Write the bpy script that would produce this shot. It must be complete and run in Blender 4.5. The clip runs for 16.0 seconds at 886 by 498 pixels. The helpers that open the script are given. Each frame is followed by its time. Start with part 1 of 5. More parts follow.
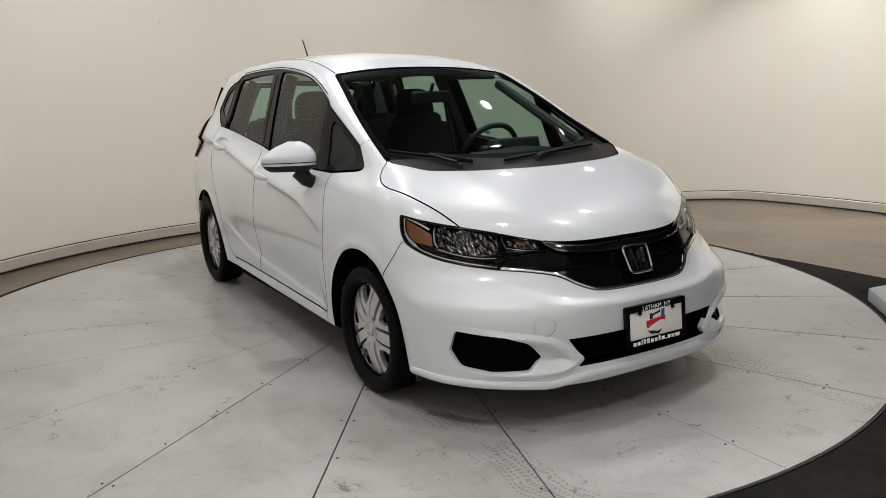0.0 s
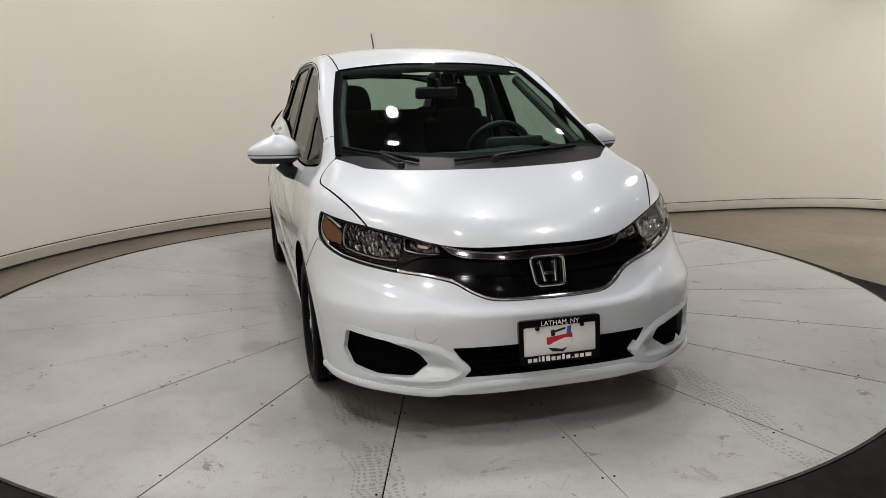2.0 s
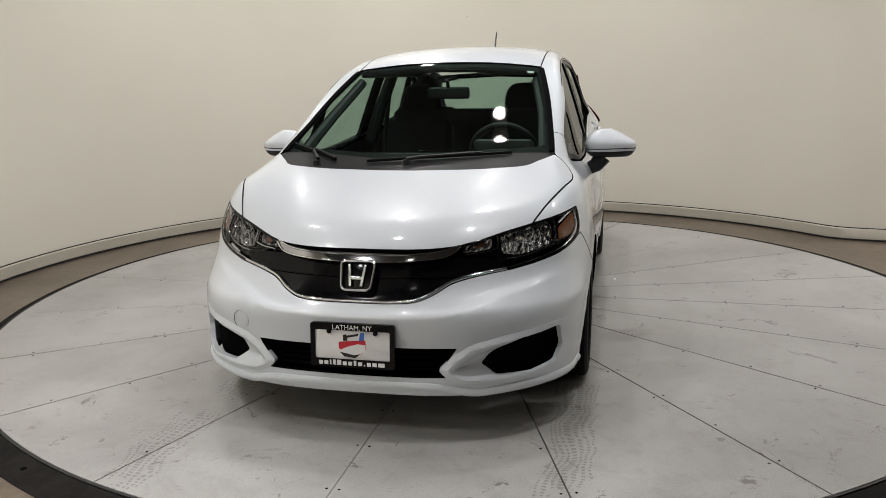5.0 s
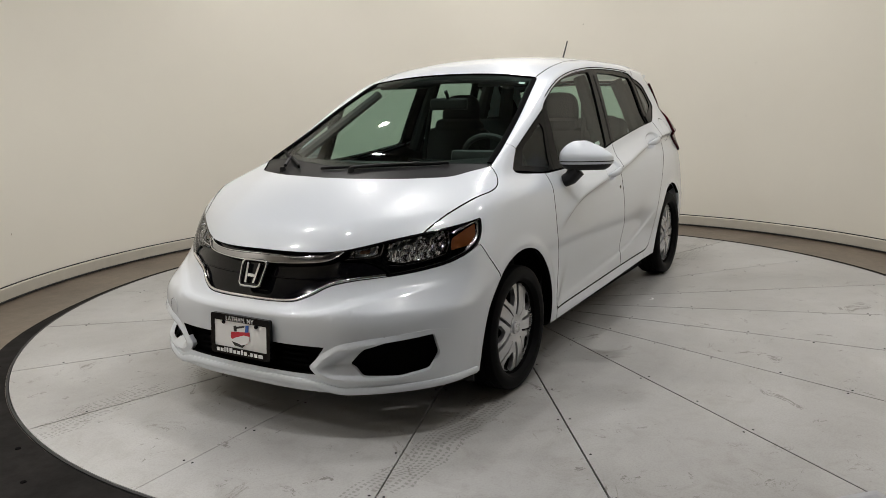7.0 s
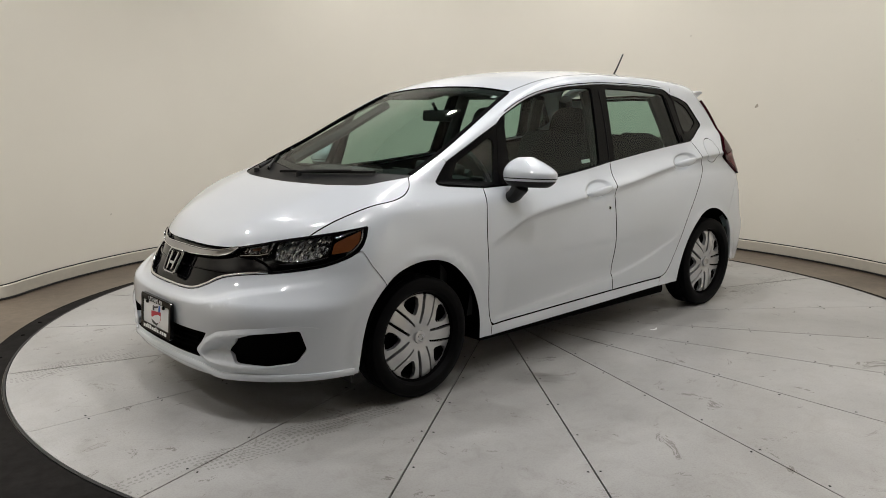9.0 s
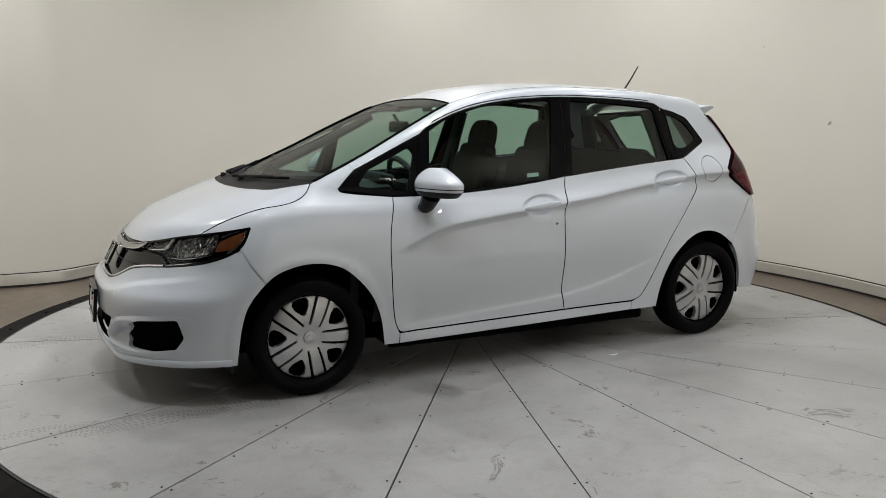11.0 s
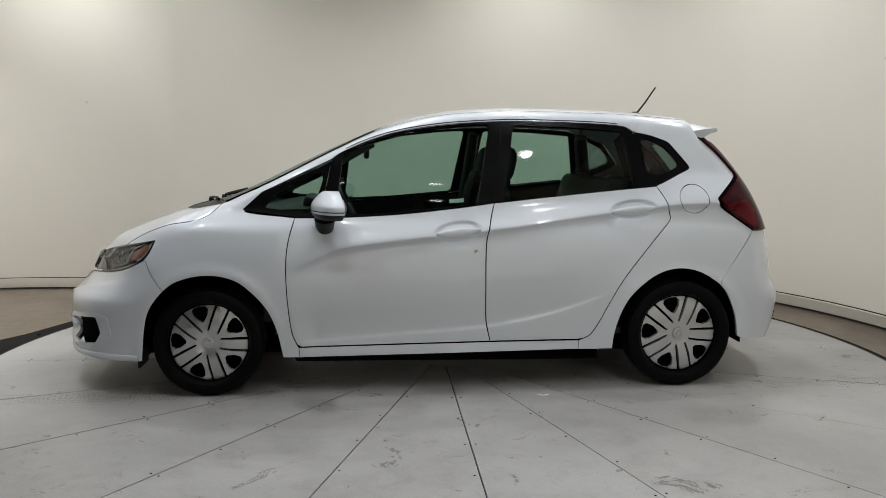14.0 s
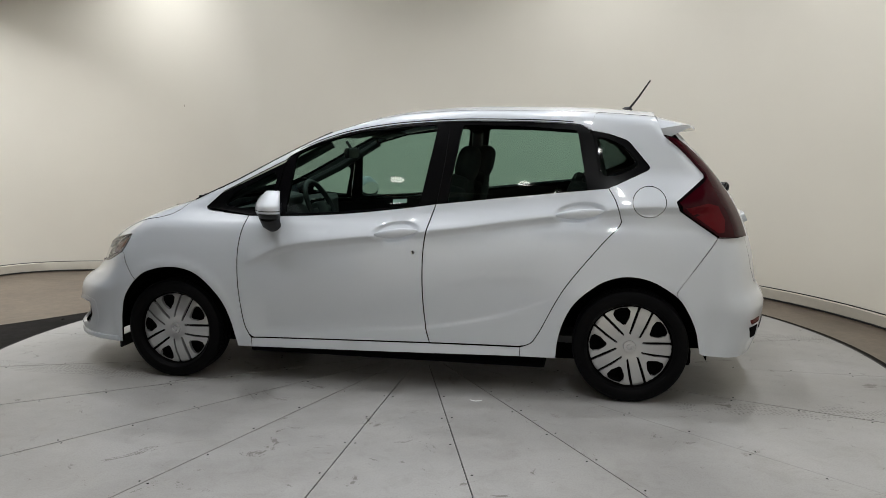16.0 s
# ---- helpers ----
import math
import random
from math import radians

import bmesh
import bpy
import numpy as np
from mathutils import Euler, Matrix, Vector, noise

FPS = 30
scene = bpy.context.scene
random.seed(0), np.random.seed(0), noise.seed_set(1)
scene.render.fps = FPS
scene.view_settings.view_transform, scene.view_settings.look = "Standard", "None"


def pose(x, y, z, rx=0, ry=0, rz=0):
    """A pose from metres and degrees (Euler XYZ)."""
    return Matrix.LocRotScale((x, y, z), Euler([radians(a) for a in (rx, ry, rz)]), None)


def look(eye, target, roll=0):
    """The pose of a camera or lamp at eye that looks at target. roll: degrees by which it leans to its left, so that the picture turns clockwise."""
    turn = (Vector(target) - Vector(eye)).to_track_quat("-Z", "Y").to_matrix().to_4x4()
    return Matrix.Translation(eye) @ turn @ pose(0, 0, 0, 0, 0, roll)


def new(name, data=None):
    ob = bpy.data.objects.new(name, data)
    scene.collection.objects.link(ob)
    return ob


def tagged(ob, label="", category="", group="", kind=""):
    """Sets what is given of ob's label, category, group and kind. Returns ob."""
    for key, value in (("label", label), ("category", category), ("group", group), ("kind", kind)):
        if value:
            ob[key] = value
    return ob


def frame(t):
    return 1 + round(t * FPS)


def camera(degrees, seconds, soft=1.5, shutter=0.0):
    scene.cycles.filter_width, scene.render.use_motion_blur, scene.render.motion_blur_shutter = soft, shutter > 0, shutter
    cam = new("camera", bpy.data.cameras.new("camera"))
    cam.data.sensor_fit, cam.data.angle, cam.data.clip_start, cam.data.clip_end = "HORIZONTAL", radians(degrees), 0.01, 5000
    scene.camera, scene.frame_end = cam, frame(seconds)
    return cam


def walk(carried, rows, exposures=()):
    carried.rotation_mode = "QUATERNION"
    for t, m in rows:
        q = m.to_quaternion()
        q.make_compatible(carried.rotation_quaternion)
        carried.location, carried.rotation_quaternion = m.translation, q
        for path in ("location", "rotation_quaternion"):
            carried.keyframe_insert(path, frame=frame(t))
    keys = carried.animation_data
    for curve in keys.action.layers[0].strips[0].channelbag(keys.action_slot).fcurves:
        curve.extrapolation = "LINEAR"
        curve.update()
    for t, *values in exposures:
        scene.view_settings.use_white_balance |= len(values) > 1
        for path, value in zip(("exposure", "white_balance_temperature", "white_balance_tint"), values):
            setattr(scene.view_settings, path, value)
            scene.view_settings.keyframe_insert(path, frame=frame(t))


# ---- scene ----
cam = camera(59.55, 16.0, soft=0.6)
PATH = [
    (0, (4.223, -2.210, 1.309), (2.546, -1.200, 0.902), -1.59),
    (0.5, (4.327, -2.004, 1.310), (2.598, -1.087, 0.900), -1.41),
    (1, (4.445, -1.767, 1.316), (2.663, -0.959, 0.901), -1.19),
    (1.5, (4.566, -1.453, 1.325), (2.728, -0.784, 0.905), -1.07),
    (2, (4.670, -1.125, 1.333), (2.785, -0.608, 0.906), -1.14),
    (2.5, (4.737, -0.784, 1.320), (2.816, -0.430, 0.889), -1.04),
    (3, (4.790, -0.433, 1.320), (2.847, -0.243, 0.887), -0.97),
    (3.5, (4.817, -0.086, 1.326), (2.863, -0.059, 0.898), -1.13),
    (4, (4.817, 0.266, 1.329), (2.867, 0.131, 0.906), -1.29),
    (4.2, (4.800, 0.415, 1.342), (2.857, 0.213, 0.914), -1.34),
    (6.3, (4.498, 1.777, 1.300), (2.709, 0.974, 0.904), -1.26),
    (6.5, (4.445, 1.926, 1.310), (2.687, 1.059, 0.914), -1.61),
    (7, (4.296, 2.254, 1.321), (2.613, 1.247, 0.928), -1.56),
    (7.5, (4.126, 2.571, 1.326), (2.528, 1.432, 0.939), -1.28),
    (8, (3.933, 2.871, 1.323), (2.425, 1.612, 0.946), -0.81),
    (8.5, (3.711, 3.147, 1.328), (2.293, 1.786, 0.957), -0.31),
    (9, (3.475, 3.399, 1.329), (2.152, 1.945, 0.961), 0.09),
    (9.2, (3.374, 3.506, 1.306), (2.094, 2.011, 0.950), 0.06),
    (11.3, (2.173, 4.339, 1.310), (1.319, 2.559, 0.989), 0.58),
    (11.5, (2.042, 4.401, 1.305), (1.235, 2.598, 0.994), 0.44),
    (12, (1.719, 4.528, 1.293), (1.033, 2.672, 1.000), 0.23),
    (12.5, (1.395, 4.635, 1.286), (0.832, 2.736, 1.004), 0.21),
    (13, (1.073, 4.723, 1.286), (0.632, 2.790, 1.017), 0.27),
    (13.5, (0.747, 4.788, 1.286), (0.435, 2.830, 1.027), 0.33),
    (14, (0.411, 4.845, 1.289), (0.229, 2.870, 1.034), 0.29),
    (14.5, (0.057, 4.874, 1.297), (0.009, 2.892, 1.038), 0.24),
    (15, (-0.300, 4.871, 1.306), (-0.215, 2.890, 1.048), 0.27),
    (15.5, (-0.666, 4.837, 1.319), (-0.443, 2.867, 1.055), 0.13),
    (16, (-1.036, 4.773, 1.336), (-0.671, 2.826, 1.060), -0.14),
]
walk(cam, [(t, look(eye, target, roll)) for t, eye, target, roll in PATH],
     [(0, 0.0, 6650, 12), (6.3, 0.06, 6650, 12), (9.2, 0.08, 6650, 12), (11.3, 0.0, 6330, 11), (16, -0.04, 6330, 11)])

# ---- light ----
world = bpy.data.worlds.new("dim_hall")
scene.world = world
world.use_nodes = True
world.node_tree.nodes["Background"].inputs["Color"].default_value = (0.9, 0.95, 1.0, 1)
world.node_tree.nodes["Background"].inputs["Strength"].default_value = 0.02
CENTRE = Vector((-0.028, 0.044, 0))
CEILING = 3.7


def lamp(x, y, watts, spread, radius=0.055):
    data = bpy.data.lights.new("ceiling_spot", "AREA")
    data.shape, data.size, data.energy, data.color = "DISK", 2 * radius, watts, (0.985, 0.99, 0.985)
    data.spread = radians(spread)
    ob = new("ceiling_spot_light", data)
    ob.location = (x, y, CEILING - 0.09)
    return ob


def wall_radius(a):
    """The plan of the curved wall, about the turntable's middle: a tight round behind the car, wider where one walks."""
    off = abs((math.degrees(a) - 220 + 180) % 360 - 180)
    s = min(max((off - 90) / 27, 0), 1)
    return 3.33 + 0.05 * min(off / 90, 1) + 1.87 * s * s * (3 - 2 * s)


# a ring of eight spots over the turntable, three over its middle, and unseen washers added to brighten the wide bays
LAMPS = [(2.5, a, watts, 150) for a, watts in ((115, 7), (160, 15), (205, 18), (250, 18), (310, 11), (350, 5), (30, 20), (72, 10))]
LAMPS += [(0.8, a, 17, 150) for a in (55, 175, 295)]
LAMPS += [(4.75, 76, 20, 80), (4.7, 94, 20, 80), (3.9, 108, 20, 110), (3.7, 329, 20, 120), (4.6, 345, 24, 90), (4.75, 3, 18, 80)]
for r, a, watts, spread in LAMPS:
    lamp(CENTRE.x + r * math.cos(radians(a)), CENTRE.y + r * math.sin(radians(a)), watts, spread)

# ---- materials ----
def material(name, colour, rough=0.5, metal=0.0, **more):
    m = bpy.data.materials.new(name)
    m.use_nodes = True
    b = m.node_tree.nodes["Principled BSDF"]
    b.inputs["Base Color"].default_value = (*colour, 1)
    b.inputs["Roughness"].default_value = rough
    b.inputs["Metallic"].default_value = metal
    for key, value in more.items():
        b.inputs[key.replace("_", " ")].default_value = value
    return m


def nodes_of(m):
    return m.node_tree.nodes, m.node_tree.links, m.node_tree.nodes["Principled BSDF"]


def noise_node(m, scale, detail=4.0, rough=0.55, distort=0.0):
    n, l, b = nodes_of(m)
    t = n.new("ShaderNodeTexNoise")
    t.inputs["Scale"].default_value, t.inputs["Detail"].default_value = scale, detail
    t.inputs["Roughness"].default_value, t.inputs["Distortion"].default_value = rough, distort
    c = n.new("ShaderNodeTexCoord")
    l.new(c.outputs["Object"], t.inputs["Vector"])
    return t


def stepped(m, source, a, b, low, high):
    """A colour ramp on a value."""
    n, l, _ = nodes_of(m)
    r = n.new("ShaderNodeValToRGB")
    r.color_ramp.elements[0].position, r.color_ramp.elements[1].position = a, b
    r.color_ramp.elements[0].color, r.color_ramp.elements[1].color = (*low, 1), (*high, 1)
    l.new(source, r.inputs["Fac"])
    return r.outputs["Color"]


def mixed(m, kind, fac, a, b):
    n, l, _ = nodes_of(m)
    x = n.new("ShaderNodeMix")
    x.data_type, x.blend_type = "RGBA", kind
    x.inputs[0].default_value = fac if isinstance(fac, (int, float)) else 0.5
    if not isinstance(fac, (int, float)):
        l.new(fac, x.inputs[0])
    for s, v in ((6, a), (7, b)):
        if isinstance(v, tuple):
            x.inputs[s].default_value = (*v, 1)
        else:
            l.new(v, x.inputs[s])
    return x.outputs[2]


def bumped(m, source, strength, distance=0.01):
    n, l, b = nodes_of(m)
    k = n.new("ShaderNodeBump")
    k.inputs["Strength"].default_value, k.inputs["Distance"].default_value = strength, distance
    l.new(source, k.inputs["Height"])
    l.new(k.outputs["Normal"], b.inputs["Normal"])


def white_paint():
    m = material("white_pearl_paint", (0.80, 0.81, 0.82), 0.34, 0.0, Coat_Weight=1.0, Coat_Roughness=0.045, Coat_IOR=1.6)
    n, l, b = nodes_of(m)
    fine = noise_node(m, 900, 2)
    l.new(mixed(m, "MIX", fine.outputs["Fac"], (0.605, 0.645, 0.695), (0.665, 0.705, 0.755)), b.inputs["Base Color"])
    return m


def wall_paint():
    m = material("cream_wall_paint", (0.70, 0.65, 0.54), 0.55)
    n, l, b = nodes_of(m)
    big, fine = noise_node(m, 0.7, 5), noise_node(m, 160, 3)
    speck = noise_node(m, 9, 3, 0.5)
    flat = stepped(m, big.outputs["Fac"], 0.3, 0.7, (0.755, 0.72, 0.63), (0.795, 0.76, 0.67))
    l.new(mixed(m, "MULTIPLY", 1.0, flat, stepped(m, speck.outputs["Fac"], 0.20, 0.22, (0.5, 0.47, 0.42), (1, 1, 1))), b.inputs["Base Color"])
    bumped(m, fine.outputs["Fac"], 0.15, 0.004)
    return m


def tread_marks(m):
    """Dashed rubber marks where cars drive on and off: two bands along x."""
    n, l, b = nodes_of(m)
    c = n.new("ShaderNodeTexCoord")
    xyz = n.new("ShaderNodeSeparateXYZ")
    l.new(c.outputs["Object"], xyz.inputs[0])

    def maths(kind, a, v):
        k = n.new("ShaderNodeMath")
        k.operation = kind
        l.new(a, k.inputs[0])
        if isinstance(v, (int, float)):
            k.inputs[1].default_value = v
        else:
            l.new(v, k.inputs[1])
        return k.outputs[0]
    sway = noise_node(m, 2.2, 3, 0.6)
    drift = maths("MULTIPLY", sway.outputs["Fac"], 0.22)
    off = maths("ABSOLUTE", maths("SUBTRACT", maths("ADD", maths("ABSOLUTE", xyz.outputs[1], 0.0), drift), 0.87), 0.0)
    band = maths("LESS_THAN", off, 0.085)
    far = maths("GREATER_THAN", maths("ABSOLUTE", xyz.outputs[0], 0.0), 1.45)
    rows = maths("GREATER_THAN", maths("SINE", maths("MULTIPLY", off, 250.0), 0.0), 0.1)
    dash = maths("GREATER_THAN", maths("SINE", maths("MULTIPLY", maths("ADD", xyz.outputs[0], drift), 300.0), 0.0), -0.2)
    worn = noise_node(m, 3.2, 5, 0.7)
    some = maths("GREATER_THAN", worn.outputs["Fac"], 0.46)
    mark = maths("MULTIPLY", maths("MULTIPLY", maths("MULTIPLY", band, far), maths("MULTIPLY", rows, dash)), some)
    return stepped(m, mark, 0.0, 1.0, (1, 1, 1), (0.48, 0.47, 0.45))


def plate_paint():
    """Worn light grey floor paint: scuffs, smears and dark specks."""
    m = material("grey_floor_paint", (0.5, 0.5, 0.49), 0.38)
    n, l, b = nodes_of(m)
    big, mid, speck = noise_node(m, 1.3, 6, 0.6), noise_node(m, 7, 8, 0.7, 1.2), noise_node(m, 26, 6, 0.6)
    base = stepped(m, big.outputs["Fac"], 0.3, 0.7, (0.325, 0.323, 0.315), (0.41, 0.408, 0.398))
    base = mixed(m, "MULTIPLY", 1.0, base, stepped(m, mid.outputs["Fac"], 0.30, 0.52, (0.82, 0.81, 0.79), (1, 1, 1)))
    base = mixed(m, "MULTIPLY", 1.0, base, stepped(m, speck.outputs["Fac"], 0.235, 0.265, (0.30, 0.28, 0.26), (1, 1, 1)))
    chips = noise_node(m, 4.5, 10, 0.75, 0.8)
    base = mixed(m, "MULTIPLY", 1.0, base, stepped(m, chips.outputs["Fac"], 0.362, 0.376, (0.50, 0.48, 0.45), (1, 1, 1)))
    rubbed = noise_node(m, 0.55, 4, 0.6, 1.5)
    base = mixed(m, "MULTIPLY", 0.8, base, stepped(m, rubbed.outputs["Fac"], 0.36, 0.56, (0.80, 0.79, 0.775), (1, 1, 1)))
    grit = noise_node(m, 120, 4, 0.7)
    base = mixed(m, "MULTIPLY", 1.0, base, stepped(m, grit.outputs["Fac"], 0.34, 0.55, (0.88, 0.87, 0.86), (1, 1, 1)))
    scratch = noise_node(m, 1.6, 12, 0.85, 3.0)
    base = mixed(m, "MULTIPLY", 1.0, base, stepped(m, scratch.outputs["Fac"], 0.395, 0.41, (0.70, 0.68, 0.65), (1, 1, 1)))
    base = mixed(m, "MULTIPLY", 0.65, base, tread_marks(m))
    l.new(base, b.inputs["Base Color"])
    l.new(stepped(m, mid.outputs["Fac"], 0.35, 0.7, (0.28, 0.28, 0.28), (0.48, 0.48, 0.48)), b.inputs["Roughness"])
    bumped(m, mid.outputs["Fac"], 0.12, 0.004)
    return m


def concrete(name, low, high, rough, spots=0.8, shine=0.5):
    m = material(name, high, rough, 0.0, Specular_IOR_Level=shine)
    n, l, b = nodes_of(m)
    big, mid = noise_node(m, 1.7, 8, 0.65, 0.6), noise_node(m, 14, 6, 0.65)
    base = stepped(m, big.outputs["Fac"], 0.3, 0.72, low, high)
    base = mixed(m, "MULTIPLY", spots, base, stepped(m, mid.outputs["Fac"], 0.3, 0.6, (0.55, 0.53, 0.5), (1, 1, 1)))
    l.new(base, b.inputs["Base Color"])
    bumped(m, mid.outputs["Fac"], 0.3 * spots, 0.005)
    return m


def glass(name, tint, rough=0.0, least=0.06, most=0.8):
    m = bpy.data.materials.new(name)
    m.use_nodes = True
    n, l = m.node_tree.nodes, m.node_tree.links
    n.clear()
    out, mix = n.new("ShaderNodeOutputMaterial"), n.new("ShaderNodeMixShader")
    clear, gloss, fres = n.new("ShaderNodeBsdfTransparent"), n.new("ShaderNodeBsdfGlossy"), n.new("ShaderNodeLayerWeight")
    clear.inputs["Color"].default_value = (*tint, 1)
    gloss.inputs["Roughness"].default_value = rough
    fres.inputs["Blend"].default_value = 0.5
    power, scale = n.new("ShaderNodeMath"), n.new("ShaderNodeMath")
    power.operation, scale.operation = "POWER", "MULTIPLY_ADD"
    power.inputs[1].default_value, scale.inputs[1].default_value, scale.inputs[2].default_value = 5.0, most, least
    l.new(fres.outputs["Facing"], power.inputs[0]), l.new(power.outputs[0], scale.inputs[0])
    l.new(scale.outputs[0], mix.inputs[0]), l.new(clear.outputs[0], mix.inputs[1]), l.new(gloss.outputs[0], mix.inputs[2])
    l.new(mix.outputs[0], out.inputs["Surface"])
    return m


PAINT = white_paint()
GLASS = glass("green_tinted_glass", (0.54, 0.69, 0.63), 0.02, 0.045, 0.6)
DARK_GLASS = glass("dark_quarter_glass", (0.22, 0.28, 0.26), 0.02)
SCREEN = glass("windscreen_glass", (0.62, 0.74, 0.69), 0.012, 0.05, 0.45)
LENS = glass("clear_lens", (0.86, 0.87, 0.88), 0.0, 0.014, 0.5)
BLACK = material("gloss_black_trim", (0.003, 0.003, 0.004), 0.10, 0.0, Specular_IOR_Level=0.22)
PILLAR = material("satin_black_film", (0.003, 0.003, 0.0035), 0.26, 0.0, Specular_IOR_Level=0.09)
PLASTIC = material("black_grained_plastic", (0.010, 0.010, 0.011), 0.5, 0.0, Specular_IOR_Level=0.3)
GREY_PLASTIC = material("dark_grey_cowl_plastic", (0.006, 0.006, 0.007), 0.38, 0.0, Specular_IOR_Level=0.10)
RUBBER = material("black_rubber", (0.003, 0.003, 0.0035), 0.55, 0.0, Specular_IOR_Level=0.07)
BADGE = material("satin_chrome", (0.56, 0.57, 0.59), 0.16, 1.0)
DARK_CHROME = material("smoked_chrome", (0.40, 0.40, 0.42), 0.08, 1.0)
DARK = material("dark_underbody_and_gap_shade", (0.002, 0.002, 0.0022), 0.95, 0.0, Specular_IOR_Level=0.04)
CHROME = material("chrome", (0.72, 0.73, 0.75), 0.09, 1.0)
BEZEL = material("smoked_lamp_bezel", (0.004, 0.004, 0.0045), 0.10, 0.0, Specular_IOR_Level=0.2)
SILVER = material("silver_wheel_paint", (0.50, 0.505, 0.515), 0.24, 0.5, Coat_Weight=0.5)
AMBER = material("amber_reflector", (0.15, 0.047, 0.014), 0.25, 0.0, Coat_Weight=0.3)
AMBER_DIM = material("amber_bulb", (0.16, 0.07, 0.035), 0.3, 0.3)
RED = material("red_lamp_lens", (0.095, 0.002, 0.005), 0.05, 0.0, Specular_IOR_Level=0.2)
DARK_RED = material("dark_red_lamp_lens", (0.030, 0.0015, 0.004), 0.05, 0.0, Specular_IOR_Level=0.15)
CLOTH = material("black_seat_cloth", (0.011, 0.011, 0.012), 0.85)
DASH = material("dark_dash_vinyl", (0.018, 0.019, 0.020), 0.6)
LINER = material("grey_headlining", (0.055, 0.055, 0.054), 0.9)
MIRROR = material("mirror_glass", (0.85, 0.86, 0.87), 0.02, 1.0)
WHITE = material("white_print", (0.80, 0.80, 0.80), 0.4)
BLUE_INK = material("blue_print", (0.03, 0.12, 0.45), 0.4)
RED_INK = material("red_print", (0.55, 0.02, 0.04), 0.4)
BLACK_INK = material("black_print", (0.01, 0.01, 0.01), 0.4)
WALL = wall_paint()
PLATE = plate_paint()
RING = concrete("dark_steel_ring", (0.009, 0.0085, 0.008), (0.022, 0.020, 0.019), 0.75, 0.8, 0.04)
BROWN = concrete("brown_stained_concrete", (0.078, 0.058, 0.042), (0.175, 0.138, 0.102), 0.32)
BASE = concrete("taupe_baseboard", (0.47, 0.44, 0.37), (0.50, 0.468, 0.40), 0.5, 0.15)
BLOCK = concrete("grey_cast_concrete", (0.30, 0.305, 0.32), (0.36, 0.365, 0.38), 0.7, 0.25)
CEIL = material("dark_hall_paint", (0.07, 0.068, 0.062), 0.8)
EDGE = material("black_rubber_edge", (0.012, 0.012, 0.012), 0.6)
GLOW = material("lamp_diffuser", (1, 1, 1), 0.5, 0.0, Emission_Color=(1.0, 0.95, 0.88, 1), Emission_Strength=14.0)


def faceted():
    """Bright lamp reflector with small facets."""
    m = material("faceted_reflector", (0.46, 0.465, 0.475), 0.16, 1.0)
    n, l, b = nodes_of(m)
    v = n.new("ShaderNodeTexVoronoi")
    v.inputs["Scale"].default_value = 62
    c = n.new("ShaderNodeTexCoord")
    squeeze = n.new("ShaderNodeMapping")
    squeeze.inputs["Scale"].default_value = (0.6, 1.0, 0.45)
    l.new(c.outputs["Object"], squeeze.inputs["Vector"])
    l.new(squeeze.outputs[0], v.inputs["Vector"])
    bumped(m, v.outputs["Distance"], 1.0, 0.03)
    return m


FACET = faceted()

# ---- mesh tools ----
def mesh_object(name, verts, faces, mat, parent=None, label="", smooth=True, normal=None):
    me = bpy.data.meshes.new(name)
    me.from_pydata([tuple(map(float, v)) for v in verts], [], [tuple(map(int, f)) for f in faces])
    me.materials.append(mat)
    if smooth:
        me.polygons.foreach_set("use_smooth", [True] * len(me.polygons))
    if normal is not None:
        me.normals_split_custom_set_from_vertices([tuple(map(float, v)) for v in normal])
    me.update()
    ob = new(name, me)
    if parent:
        ob.parent = parent
    if label:
        tagged(ob, label)
    return ob


def part(name, bm, mat, parent=None, label="", smooth=True, angle=35):
    me = bpy.data.meshes.new(name)
    bmesh.ops.recalc_face_normals(bm, faces=bm.faces)
    bm.to_mesh(me)
    bm.free()
    me.materials.append(mat)
    if smooth:
        me.polygons.foreach_set("use_smooth", [True] * len(me.polygons))
        me.set_sharp_from_angle(angle=radians(angle))
    ob = new(name, me)
    if parent:
        ob.parent = parent
    if label:
        tagged(ob, label)
    return ob


def thing(name, label, category, group="", kind="", at=(0, 0, 0)):
    ob = new(name)
    ob.location = at
    return tagged(ob, label, category, group, kind)


def lathe(profile, steps=48, axis="y", at=(0, 0, 0), closed=False):
    """A turned form: profile of (radius, along)."""
    bm = bmesh.new()
    rings = []
    for i in range(steps):
        a = 2 * math.pi * i / steps
        row = []
        for r, h in profile:
            c, s = r * math.cos(a), r * math.sin(a)
            p = {"y": (c, h, s), "z": (c, s, h), "x": (h, c, s)}[axis]
            row.append(bm.verts.new(Vector(p) + Vector(at)))
        rings.append(row)
    n = len(profile)
    for i in range(steps):
        a, b = rings[i], rings[(i + 1) % steps]
        for j in range(n if closed else n - 1):
            k = (j + 1) % n
            bm.faces.new((a[j], a[k], b[k], b[j]))
    bmesh.ops.remove_doubles(bm, verts=bm.verts, dist=1e-5)
    return bm


def box(size, at=(0, 0, 0), bevel=0.0, seg=2, m=None):
    bm = bmesh.new()
    bmesh.ops.create_cube(bm, size=1.0, matrix=Matrix.Translation(at) @ (m or Matrix()) @ Matrix.Diagonal((*size, 1)))
    if bevel:
        bmesh.ops.bevel(bm, geom=bm.edges[:], offset=bevel, segments=seg, profile=0.6, affect="EDGES")
    return bm


